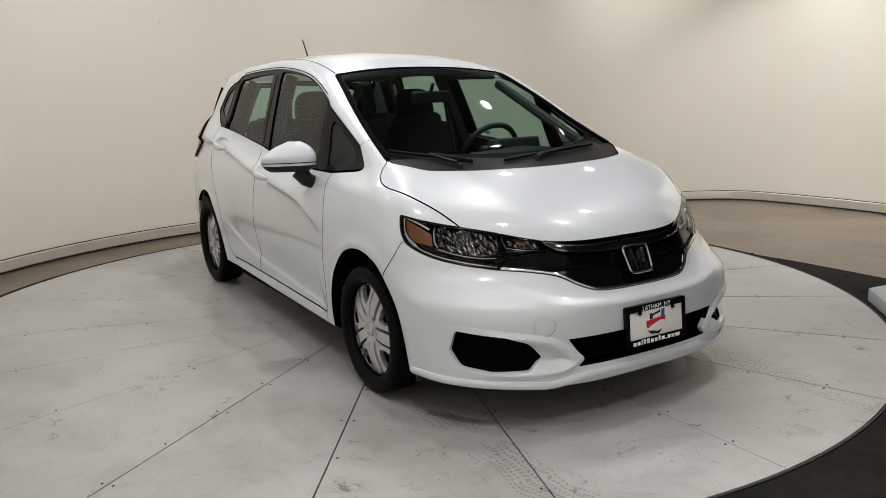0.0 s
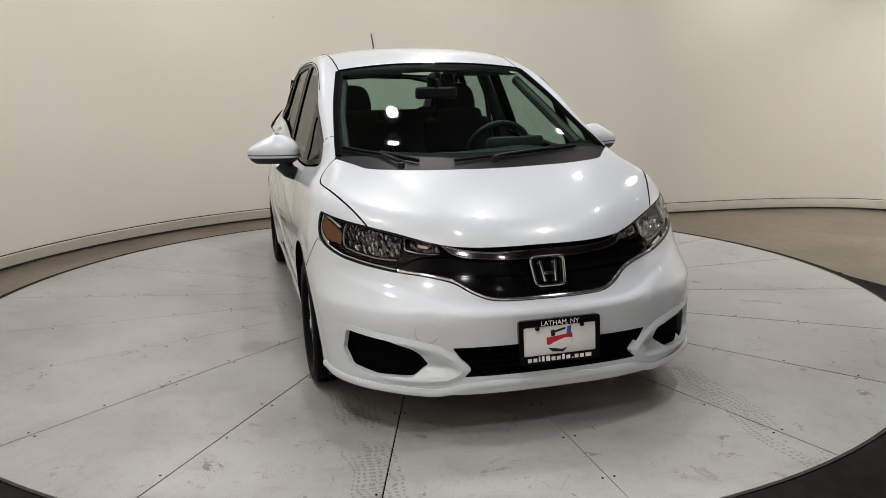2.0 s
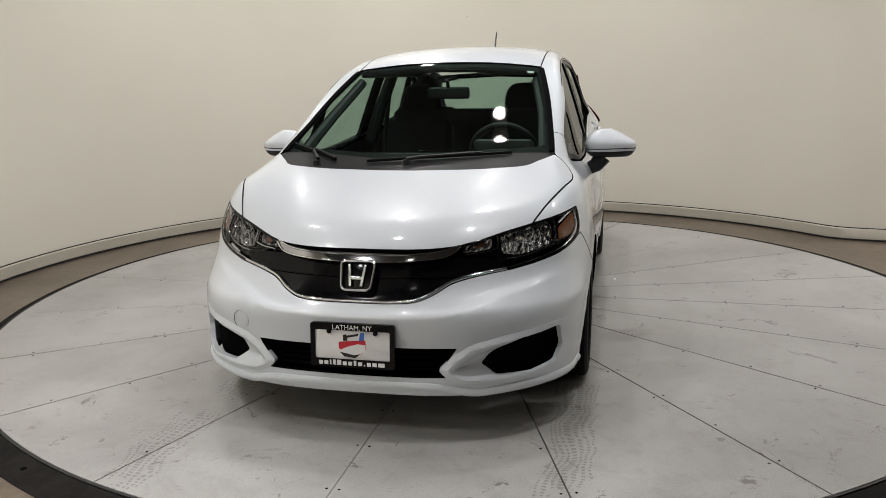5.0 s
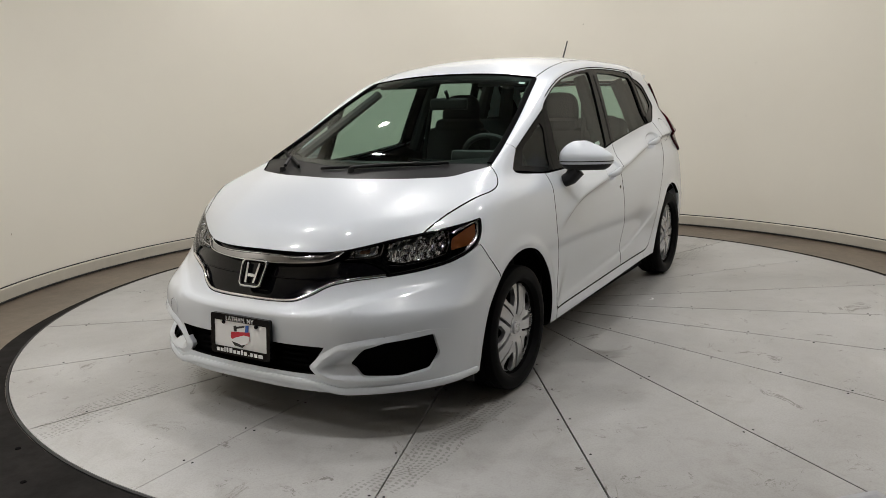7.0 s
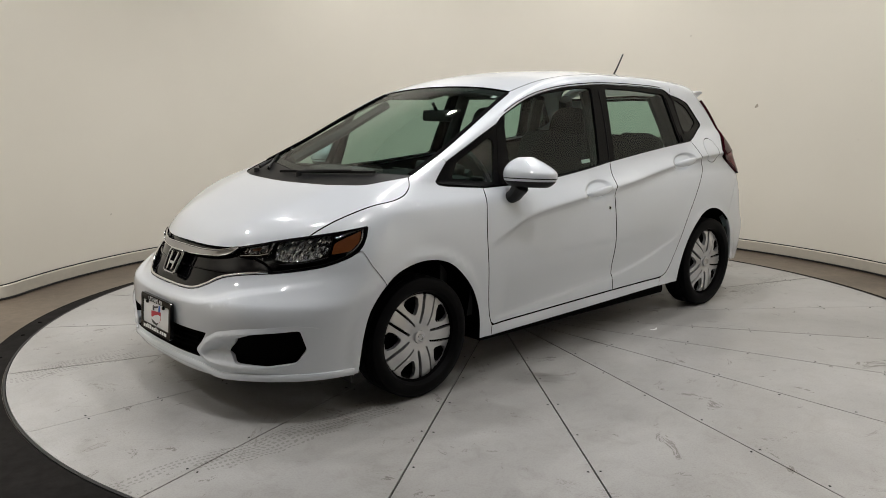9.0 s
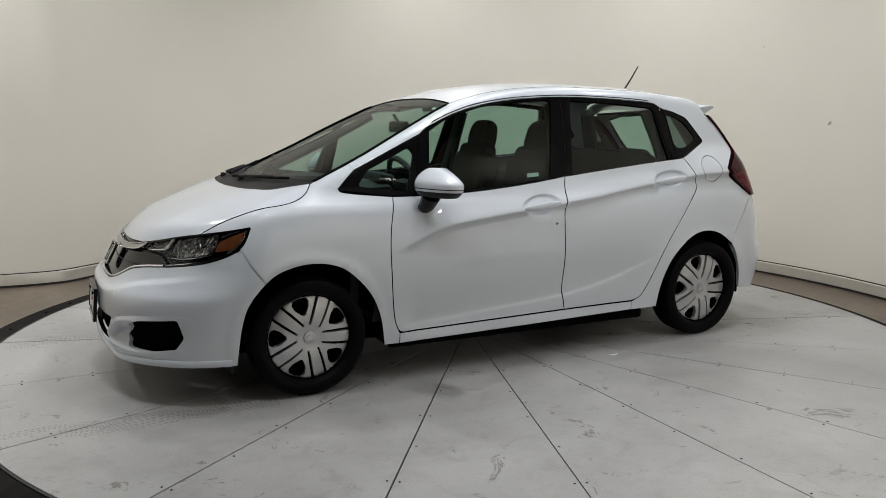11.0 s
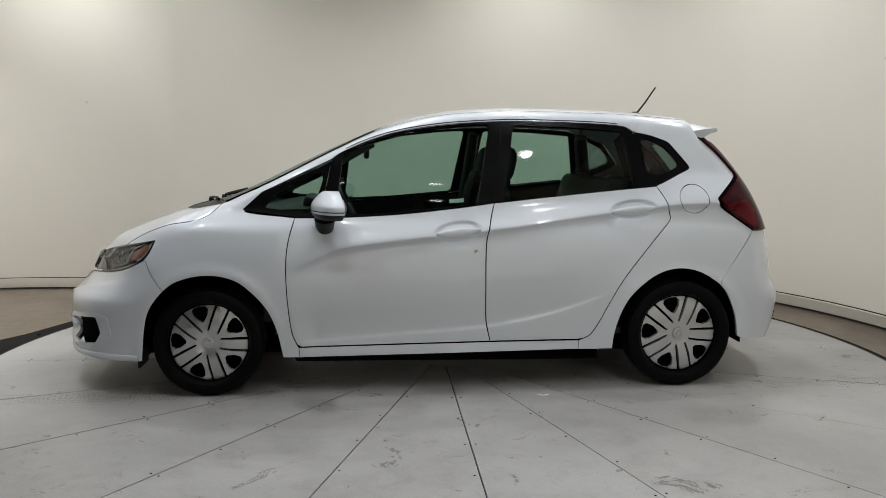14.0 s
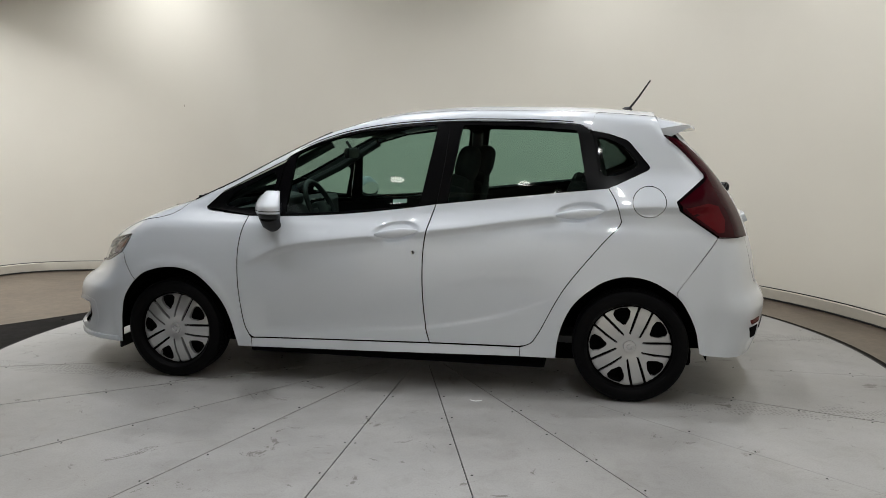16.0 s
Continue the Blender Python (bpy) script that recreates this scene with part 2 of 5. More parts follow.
def tube(points, radius, sides=8, taper=None):
    """A round bar along points."""
    bm = bmesh.new()
    pts = [Vector(p) for p in points]
    rows = []
    for i, p in enumerate(pts):
        d = (pts[min(i + 1, len(pts) - 1)] - pts[max(i - 1, 0)]).normalized()
        u = d.orthogonal().normalized() if i == 0 else (u - d * u.dot(d)).normalized()
        v = d.cross(u)
        r = radius if taper is None else radius + (taper - radius) * i / (len(pts) - 1)
        rows.append([bm.verts.new(p + r * (math.cos(2 * math.pi * k / sides) * u + math.sin(2 * math.pi * k / sides) * v)) for k in range(sides)])
    for a, b in zip(rows, rows[1:]):
        for k in range(sides):
            bm.faces.new((a[k], a[(k + 1) % sides], b[(k + 1) % sides], b[k]))
    bm.faces.new(rows[0][::-1]), bm.faces.new(rows[-1])
    return bm


def merged(*bms):
    out = bmesh.new()
    for b in bms:
        me = bpy.data.meshes.new("tmp")
        b.to_mesh(me)
        b.free()
        out.from_mesh(me)
        bpy.data.meshes.remove(me)
    return out


# ---- panels cut from the body ----
def smooth_line(pts, step=0.03):
    """A curve through the points (Catmull-Rom)."""
    p = np.array(pts, float)
    p = np.vstack([2 * p[0] - p[1], p, 2 * p[-1] - p[-2]])
    out = []
    for i in range(1, len(p) - 2):
        n = max(2, int(np.linalg.norm(p[i + 1] - p[i]) / step) + 1)
        for s in np.arange(n) / n:
            out.append(0.5 * (2 * p[i] + (p[i + 1] - p[i - 1]) * s + (2 * p[i - 1] - 5 * p[i] + 4 * p[i + 1] - p[i + 2]) * s ** 2
                              + (3 * p[i] - p[i - 1] - 3 * p[i + 1] + p[i + 2]) * s ** 3))
    out.append(p[-2])
    return np.array(out)


def rounded(pts, r=0.02, n=5):
    """A closed outline with its corners rounded."""
    p = np.array(pts, float)
    out = []
    for i in range(len(p)):
        a, b, c = p[i - 1], p[i], p[(i + 1) % len(p)]
        la, lc = np.linalg.norm(a - b), np.linalg.norm(c - b)
        q = min(r, 0.45 * la, 0.45 * lc)
        s, e = b + (a - b) / la * q, b + (c - b) / lc * q
        for t in np.linspace(0, 1, n):
            out.append((1 - t) ** 2 * s + 2 * t * (1 - t) * b + t * t * e)
    return np.array(out)


def spaced(loop, step):
    """A closed outline with no edge longer than step."""
    out = []
    for i in range(len(loop)):
        a, b = loop[i], loop[(i + 1) % len(loop)]
        n = max(1, int(math.ceil(np.linalg.norm(b - a) / step)))
        if np.linalg.norm(b - a) < 1e-6:
            continue
        for s in np.arange(n) / n:
            out.append(a + (b - a) * s)
    return np.array(out)


def within(p, loop):
    """Which points lie inside a closed outline."""
    x, y = p[:, 0], p[:, 1]
    r = np.zeros(len(p), bool)
    for a, b in zip(loop, np.roll(loop, -1, 0)):
        k = (a[1] > y) != (b[1] > y)
        with np.errstate(divide="ignore", invalid="ignore"):
            r ^= k & (x < (b[0] - a[0]) * (y - a[1]) / (b[1] - a[1] + 1e-30) + a[0])
    return r


def shrunk(loop, d):
    """A closed outline drawn in by d (negative: let out)."""
    area = np.sum(loop[:, 0] * np.roll(loop[:, 1], -1) - np.roll(loop[:, 0], -1) * loop[:, 1])
    t = np.roll(loop, -1, 0) - np.roll(loop, 1, 0)
    n = np.stack([-t[:, 1], t[:, 0]], -1) / (np.linalg.norm(t, axis=1, keepdims=True) + 1e-12)
    return loop + n * d * np.sign(area)


def mirrored(half, axis):
    """A whole outline from its left half, which runs from the middle line to the middle line; axis: the coordinate that changes sign."""
    h = np.array(half, float)
    other = h[::-1] * [(-1, 1), (1, -1)][axis]
    return np.vstack([h, other[1:-1]])


def filled(loop, holes=(), step=0.03, gap=0.0, lines=()):
    """Points and triangles that fill a flat outline, with holes, and with edges along the given lines."""
    from mathutils.geometry import delaunay_2d_cdt
    loops = [spaced(shrunk(spaced(np.array(loop, float), step), gap), step)] + [spaced(shrunk(spaced(np.array(h, float), step), -gap), step) for h in holes]
    lo, hi = loops[0].min(0), loops[0].max(0)
    gx, gy = np.meshgrid(np.arange(lo[0], hi[0], step), np.arange(lo[1], hi[1], step * 0.87))
    gx = gx + (np.arange(gx.shape[0]) % 2)[:, None] * step / 2
    grid = np.stack([gx.ravel(), gy.ravel()], -1)
    ok = within(grid, loops[0])
    for h in loops[1:]:
        ok &= ~within(grid, h)
    grid = grid[ok]
    inlay = []
    for l in lines:
        l = np.array(l, float)
        ok = within(l, loops[0])
        for h in loops[1:]:
            ok &= ~within(l, h)
        for p in np.vstack(loops):
            ok &= np.hypot(l[:, 0] - p[0], l[:, 1] - p[1]) > 0.004
        inlay.append(l[ok])
    edge = np.vstack(loops + inlay)
    if len(grid):
        near = np.full(len(grid), 9.0)
        for p in edge:
            near = np.minimum(near, np.hypot(grid[:, 0] - p[0], grid[:, 1] - p[1]))
        grid = grid[near > 0.55 * step]
    pts = np.vstack([edge, grid])
    edges, k = [], 0
    for l in loops:
        edges += [(k + i, k + (i + 1) % len(l)) for i in range(len(l))]
        k += len(l)
    for l in inlay:
        edges += [(k + i, k + i + 1) for i in range(len(l) - 1) if np.linalg.norm(l[i + 1] - l[i]) < 2.5 * step]
        k += len(l)
    v, _, f, _, _, _ = delaunay_2d_cdt([Vector(map(float, p)) for p in pts], edges, [], 0, 1e-7)
    flat = np.array([tuple(p) for p in v])
    tri = np.array([t for t in f if len(t) == 3])
    mid = flat[tri].mean(1)
    ok = within(mid, loops[0])
    for h in loops[1:]:
        ok &= ~within(mid, h)
    tri = tri[ok]
    return flat, tri


def sheet(view, loop, holes=(), step=0.03, gap=0.002, sink=0.0, depth=0.02, lines=()):
    """Vertices, normals and faces of a panel: the outline filled, laid on the body, with its edges turned in by depth."""
    flat, tri = filled(loop, holes, step, gap, lines)
    p = spot(view, flat, sink)
    n = normals(p)
    return skirted(p, n, tri, depth)


def skirted(p, n, tri, depth):
    """A sheet of triangles with its open edges turned in by depth."""
    cross = np.cross(p[tri[:, 1]] - p[tri[:, 0]], p[tri[:, 2]] - p[tri[:, 0]])
    flip = (cross * n[tri].mean(1)).sum(1) < 0
    tri[flip] = tri[flip][:, ::-1]
    faces = [tuple(t) for t in tri]
    verts, norms = [p], [n]
    if depth:
        count = {}
        for t in faces:
            for i in range(3):
                a, b = t[i], t[(i + 1) % 3]
                count[(a, b)] = 1
        rim = [(a, b) for a, b in count if (b, a) not in count]
        used = sorted({i for e in rim for i in e})
        base = len(p)
        up = {i: base + j for j, i in enumerate(used)}
        down = {i: base + len(used) + j for j, i in enumerate(used)}
        out = np.zeros_like(p)
        for a, b in rim:
            s = np.cross(p[b] - p[a], n[a])
            out[a] += s
            out[b] += s
        o = out[used] / (np.linalg.norm(out[used], axis=1, keepdims=True) + 1e-12)
        verts += [p[used], p[used] - depth * n[used]]
        norms += [o, o]
        faces += [(up[b], up[a], down[a], down[b]) for a, b in rim]
    return np.vstack(verts), np.vstack(norms), faces


SHADED_EDGES = {"hood", "fender", "front_door", "rear_door", "quarter_panel", "roof_rail", "roof", "front_bumper", "sill", "tailgate"}    # panels whose turned-in edges are coloured near-black, for the shade in the joints


def panel(name, parent, mat, view, loop, label="", both=True, **how):
    """A panel, and its twin on the other side."""
    p, n, f = sheet(view, loop, **how)
    made = [mesh_object(name, p, f, mat, parent, label, True, n)]
    if both:
        flip = np.array([1, -1, 1])
        made.append(mesh_object(name, p * flip, [t[::-1] for t in f], mat, parent, label, True, n * flip))
    if mat is PAINT and name in SHADED_EDGES:
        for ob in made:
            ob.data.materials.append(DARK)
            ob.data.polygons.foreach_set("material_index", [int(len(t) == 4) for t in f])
    return made


def strip(name, parent, mat, pts, width, height, label="", both=True, step=0.02, view="nose", sink=0.0, lean=0.0):
    """A raised bead along a line on the body."""
    line = smooth_line(pts, step)
    p = spot(view, line, sink)
    n = normals(p)
    t = np.gradient(p, axis=0)
    t /= np.linalg.norm(t, axis=1, keepdims=True)
    s = np.cross(n, t)
    prof = [(-0.5, -0.3), (-0.5, 0.5), (-0.25, 0.95), (0.25, 0.95), (0.5, 0.5), (0.5, -0.3)]
    rows = [p + s * (a * width) + n * (b * height) for a, b in prof]
    k, m = len(prof), len(p)
    verts = np.stack(rows, 1).reshape(-1, 3)
    faces = [(i * k + j, i * k + j + 1, (i + 1) * k + j + 1, (i + 1) * k + j) for i in range(m - 1) for j in range(k - 1)]
    faces += [tuple(range(k)), tuple((m - 1) * k + j for j in range(k))[::-1]]
    made = []
    for g in ((1, 1, 1), (1, -1, 1))[:2 if both else 1]:
        bm = bmesh.new()
        vs = [bm.verts.new(tuple(v)) for v in verts * np.array(g)]
        for f in faces:
            bm.faces.new([vs[i] for i in f])
        made.append(part(name, bm, mat, parent, label, True, 50))
    return made
# ---- car body: one smooth surface, the greatest of four bounding surfaces ----
def curve(xs, ys):
    """A smooth curve through the points (monotone cubic)."""
    xs, ys = np.array(xs, float), np.array(ys, float)
    h, d = np.diff(xs), np.diff(ys) / np.diff(xs)
    m = np.zeros(len(xs))
    m[0], m[-1] = d[0], d[-1]
    for i in range(1, len(xs) - 1):
        if d[i - 1] * d[i] > 0:
            w1, w2 = 2 * h[i] + h[i - 1], h[i] + 2 * h[i - 1]
            m[i] = (w1 + w2) / (w1 / d[i - 1] + w2 / d[i])

    def at(x):
        x = np.clip(np.asarray(x, float), xs[0], xs[-1])
        i = np.clip(np.searchsorted(xs, x) - 1, 0, len(xs) - 2)
        s = (x - xs[i]) / h[i]
        return ((2 * s ** 3 - 3 * s ** 2 + 1) * ys[i] + (s ** 3 - 2 * s ** 2 + s) * h[i] * m[i]
                + (3 * s ** 2 - 2 * s ** 3) * ys[i + 1] + (s ** 3 - s ** 2) * h[i] * m[i + 1])
    return at


def ramp(x, a, b):
    s = np.clip((x - a) / (b - a), 0, 1)
    return s * s * (3 - 2 * s)


def bulge(x, middle, width):
    return np.exp(-((x - middle) / width) ** 2)


TOP = curve([-2.1, -1.62, -1.3, -0.9, -0.45, -0.1, 0.15, 0.33, 0.61, 0.90, 1.10, 1.22, 1.52, 1.75, 1.90, 1.99, 2.05, 2.3],
            [1.40, 1.484, 1.522, 1.544, 1.547, 1.529, 1.491, 1.437, 1.316, 1.175, 1.073, 1.018, 0.925, 0.838, 0.768, 0.712, 0.655, 0.40])
CROWN = curve([-2.1, -1.5, -0.5, 0.2, 0.45, 0.9, 1.1, 1.3, 1.7, 2.0, 2.3], [0.14, 0.12, 0.105, 0.085, 0.060, 0.070, 0.055, 0.05, 0.10, 0.17, 0.2])
PLAN = curve([-2.1, -1.9, -1.7, -1.4, -1.0, -0.4, 0.3, 0.9, 1.3, 1.6, 1.8, 2.0, 2.2],
             [0.73, 0.765, 0.795, 0.825, 0.838, 0.838, 0.838, 0.838, 0.838, 0.825, 0.80, 0.76, 0.70])
LEAN = curve([0.0, 0.15, 0.25, 0.40, 0.55, 0.70, 0.82, 0.88, 0.92, 1.00, 1.10, 1.25, 1.40, 1.55],
             [0.06, 0.040, 0.026, 0.010, 0.0, 0.010, 0.030, 0.050, 0.072, 0.105, 0.136, 0.184, 0.237, 0.305])
NOSE = curve([0.0, 0.14, 0.18, 0.25, 0.34, 0.42, 0.460, 0.478, 0.492, 0.53, 0.60, 0.68, 0.75, 0.85, 1.6],
             [2.0, 2.095, 2.12, 2.12, 2.115, 2.113, 2.112, 2.110, 2.100, 2.072, 2.038, 2.00, 1.96, 1.90, 1.5])
TAIL = curve([0.0, 0.25, 0.35, 0.50, 0.54, 0.60, 0.76, 0.88, 1.05, 1.20, 1.36, 1.42, 1.6],
             [1.86, 1.95, 1.985, 2.005, 1.995, 1.96, 1.93, 1.895, 1.81, 1.70, 1.55, 1.48, 1.36])
CREASE = curve([-1.9, -1.3, -0.855, -0.224, 0.279, 0.571, 0.83], [1.03, 1.01, 0.957, 0.868, 0.81, 0.767, 0.66])
SHELF = curve([0.0, 0.18, 0.325, 0.387, 0.498, 0.618, 0.758, 0.9], [0.463, 0.466, 0.473, 0.487, 0.520, 0.542, 0.572, 0.60])
LOWCR = curve([-0.95, -0.718, -0.505, -0.2, 0.3, 0.78], [0.60, 0.50, 0.43, 0.37, 0.325, 0.285])


def smax(a, b, k):
    h = np.clip(0.5 + 0.5 * (a - b) / k, 0, 1)
    return b + (a - b) * h + k * h * (1 - h)


def relief(x, z):
    """The pressed lines of the flanks: a shelf under the shoulder, a rising sill line, the arch lips."""
    d = z - CREASE(x)
    fade = ramp(x, -1.75, -1.5) * (1 - ramp(x, 0.62, 0.86))
    out = fade * 0.026 * (np.exp(-(np.clip(d, 0, 9) / 0.055) ** 2) * (d >= 0) + (d < 0) * (1 - ramp(-d, -0.01, 0.034)))
    e = z - LOWCR(x)
    fade2 = ramp(x, -0.95, -0.5) * (1 - ramp(x, 0.7, 0.84))
    out = out - fade2 * (0.025 * np.exp(-(np.clip(e, 0, 9) / 0.15) ** 2) - 0.012 * ramp(-e, 0.0, 0.03)) * ramp(z, 0.20, 0.27)
    for cx, cz in ((-0.030, 0.862), (-0.985, 0.982)):
        q = np.hypot((x - cx) / 0.142, (z - cz - 0.115 * (cx - x)) / 0.056)
        out = out - 0.020 * (1 - ramp(q, 0.62, 1.0))
    for cx, r in ((1.265, 0.355), (-1.262, 0.365)):
        q = np.hypot(x - cx, z - 0.29)
        out = out + 0.006 * bulge(q, r + 0.005, 0.028)
    return out


def body(x, y, z):
    """Negative inside the car, about metres outside."""
    y = np.abs(y)
    zz = np.clip(z, 0, 1.6)
    side = y - (PLAN(x) - LEAN(zz) * (1 - 0.30 * ramp(-x, 0.8, 1.4) * (1 - ramp(zz, 1.05, 1.2))) + relief(x, zz) - 0.04 * ramp(x, 0.5, 1.1) * ramp(zz, 0.85, 0.97) - 0.016 * ramp(x, 1.2, 1.6) * ramp(zz, 0.66, 0.85))
    w, edge = 0.5 * ramp(x, 1.1, 1.3), 0.50 - 0.16 * ramp(x, 1.15, 1.95)
    fall = 0.02 * np.log1p(np.exp(np.clip((y - edge) / 0.02, -30, 30))) / (0.75 - edge)       # the hood breaks along two lines
    top = (z - TOP(x) + CROWN(x) * ((1 - w) * (y / 0.75) ** 2.4 + w * fall)) * 0.9
    up = ramp(zz, 0.42, 0.62)
    shelf = 0.018 * (1 - ramp(zz - SHELF(y), -0.006, 0.028)) * ramp(zz, 0.10, 0.42) * (1 - ramp(y, 0.60, 0.76))
    front = x - (NOSE(zz) + shelf - (0.335 + 0.065 * up) * (y / 0.80) ** (3.1 - 0.9 * up))
    rear = -x - (TAIL(zz) - 0.17 * (y / 0.75) ** 3.0)
    s = smax(side, front, 0.10)
    s = smax(s, rear, 0.08)
    return smax(s, top, 0.03 + 0.04 * ramp(x, 0.9, 1.4))


PIVOT = {"nose": 1.0, "tail": -1.0}


def rays(view, a, b):
    """Start and way of the lines that look at the body in a view: side (x, z), nose and tail (turn in radians, z), top (x, y),
    rail: from the side and above at once (x, across)."""
    a, b = np.asarray(a, float), np.asarray(b, float)
    o, one = np.zeros_like(a), np.ones_like(a)
    if view == "side":
        return np.stack([a, 1.15 * one, b], -1), np.stack([o, -one, o], -1)
    if view == "top":
        return np.stack([a, b, 1.8 * one], -1), np.stack([o, o, -one], -1)
    if view == "rail":
        way = np.stack([o, -one, -one], -1) * 0.70710678
        return np.stack([a, -b * 0.70710678, b * 0.70710678], -1) + np.array([0, 1.05, 1.05]), way
    s = 1 if view == "nose" else -1
    d = np.stack([s * np.cos(a), np.sin(a), o], -1)
    p = np.stack([PIVOT[view] * one, o, b], -1)
    return p + 1.6 * d, -d


def meet(start, way, sink=0.0, reach=1.6, steps=160):
    """Where lines first meet the body, sunk by so much."""
    t = np.linspace(0, reach, steps)
    p = start[:, None] + way[:, None] * t[None, :, None]
    inside = body(p[..., 0], p[..., 1], p[..., 2]) + sink < 0
    hit = inside.any(1)
    i = np.argmax(inside, 1)
    hi = np.where(hit, t[i], reach)
    lo = np.where(hit, t[np.maximum(i - 1, 0)], reach)
    for _ in range(16):
        m = (lo + hi) / 2
        q = start + way * m[:, None]
        k = body(q[:, 0], q[:, 1], q[:, 2]) + sink < 0
        hi, lo = np.where(k, m, hi), np.where(k, lo, m)
    return start + way * hi[:, None], hit


def normals(p, e=0.004):
    g = np.stack([body(*(p + e * np.eye(3)[i]).T) - body(*(p - e * np.eye(3)[i]).T) for i in range(3)], -1)
    return g / np.linalg.norm(g, axis=1, keepdims=True)


def spot(view, pts, sink=0.0):
    """3D points of the body's surface for points of a view."""
    pts = np.asarray(pts, float)
    return meet(*rays(view, pts[:, 0], pts[:, 1]), sink)[0]


def seen(view, p):
    """Points of a view for 3D points."""
    p = np.asarray(p, float)
    if view == "side":
        return p[:, [0, 2]]
    if view == "top":
        return p[:, :2]
    if view == "rail":
        return np.stack([p[:, 0], (p[:, 2] - p[:, 1]) * 0.70710678], -1)
    s = 1 if view == "nose" else -1
    return np.stack([np.arctan2(p[:, 1], s * (p[:, 0] - PIVOT[view])), p[:, 2]], -1)

# ---- the hall: round wall, floor, turntable ----
DISC = 2.766


def wall_point(a, out=0.0):
    r = wall_radius(a) + out
    return CENTRE.x + r * math.cos(a), CENTRE.y + r * math.sin(a)


OPEN = (4.0, 74.0)      # a wide unseen opening, left so the car reflects the dark hall, in degrees round the turntable


def ring_wall(name, low, high, inner, outer, mat, label, steps=220, lip=0.0):
    bm = bmesh.new()
    rows = []
    for i in range(steps + 1):
        a = radians(OPEN[1] + (360 - OPEN[1] + OPEN[0]) * i / steps)
        prof = [(inner, low), (inner, high - lip), (inner + lip, high), (outer, high), (outer, low)]
        rows.append([bm.verts.new((*wall_point(a, o), z)) for o, z in prof])
    for a, b in zip(rows, rows[1:]):
        for j in range(5):
            bm.faces.new((a[j], b[j], b[(j + 1) % 5], a[(j + 1) % 5]))
    bm.faces.new(rows[0]), bm.faces.new(rows[-1][::-1])
    return tagged(part(name, bm, mat, None, "", True, 40), label, "wall", kind="structure")


RING_WIDTH = curve([0, 8, 50, 60, 66, 73, 80, 96, 110, 280, 292, 316, 344, 353, 360], [0.60, 0.75, 0.75, 0.47, 0.31, 0.17, 0.06, 0.05, 0.045, 0.045, 0.05, 0.12, 0.16, 0.34, 0.60])


def ring_width(a):
    """How far the dark steel reaches out: a narrow ring, wide towards the opening."""
    return float(RING_WIDTH(math.degrees(a) % 360))


def build_room():
    ring_wall("wall_round", 0.0, 3.66, 0.0, 0.15, WALL, "smooth curved wall painted warm cream")
    tagged(ring_wall("baseboard", 0.0, 0.093, -0.022, -0.002, BASE, "taupe baseboard along the curved wall", lip=0.006), category="baseboard")
    tagged(ring_wall("trim_floor_line", -0.002, 0.010, -0.034, -0.024, EDGE, "dark joint at the foot of the baseboard"), category="trim")
    tagged(ring_wall("trim_top_line", 0.094, 0.100, -0.012, -0.002, EDGE, "thin dark line over the baseboard"), category="trim")
    bm = box((24, 24, 0.2), (0, 0, CEILING + 0.1))
    tagged(part("ceiling", bm, CEIL, None, "", False), "dark unlit ceiling with round spot lamps", "ceiling", kind="structure")
    # unseen outer walls, added to keep the car's reflections dark through the opening
    for name, size, at in (("wall_east", (0.2, 24, CEILING), (12, 0, CEILING / 2)), ("wall_west", (0.2, 24, CEILING), (-12, 0, CEILING / 2)),
                           ("wall_north", (24, 0.2, CEILING), (0, 12, CEILING / 2)), ("wall_south", (24, 0.2, CEILING), (0, -12, CEILING / 2))):
        tagged(part(name, box(size, at), CEIL, None, "", False), "unseen dark outer wall, added so the car reflects a dark hall", "wall", kind="structure")
    bm = lathe([(DISC + 0.01, -0.006), (17.0, -0.006)], 128, "z", CENTRE)
    tagged(part("floor", bm, BROWN, None, "", False), "brown stained concrete floor round the turntable", "floor", kind="structure")
    ring = thing("turntable_surround", "dark steel ring set in the floor round the turntable", "floor ring", kind="structure", at=CENTRE)
    bm = bmesh.new()
    rows = []
    for i in range(180):
        a = 2 * math.pi * i / 180
        rows.append([bm.verts.new((r * math.cos(a), r * math.sin(a), z)) for r, z in ((DISC + 0.012, -0.05), (DISC + 0.012, -0.003), (DISC + ring_width(a), -0.003), (DISC + ring_width(a), -0.05))])
    for a, b in zip(rows, rows[1:] + rows[:1]):
        for j in range(3):
            bm.faces.new((a[j], b[j], b[j + 1], a[j + 1]))
    part("ring", bm, RING, ring, "", False)
    for i in range(16):
        a = radians(-40 + 8.0 * i + random.uniform(-3, 3))
        r = DISC + 0.06 + random.random() * max(ring_width(a) - 0.12, 0)
        part("bolt", lathe([(0.0, 0.001), (0.010, 0.0), (0.012, -0.004)], 10, "z", (r * math.cos(a), r * math.sin(a), 0.0)), DARK, ring)


SEAMS = [-0.1, 17.8, 35.5, 53.6, 71.5, 89.5, 107, 124, 142, 160.5, 178.5, 196.5, 214.5, 234.5, 254, 271, 289.4, 307.6, 324.6, 342.4]
WIDE = {17.8: 0.0030, 35.5: 0.0036, 53.6: 0.0036, 71.5: 0.0030, 89.5: 0.0030, 107: 0.0024, 124: 0.0024, 160.5: 0.0034, 307.6: 0.0028, 324.6: 0.0032, 342.4: 0.0030, -0.1: 0.0020}    # half gaps of the open seams


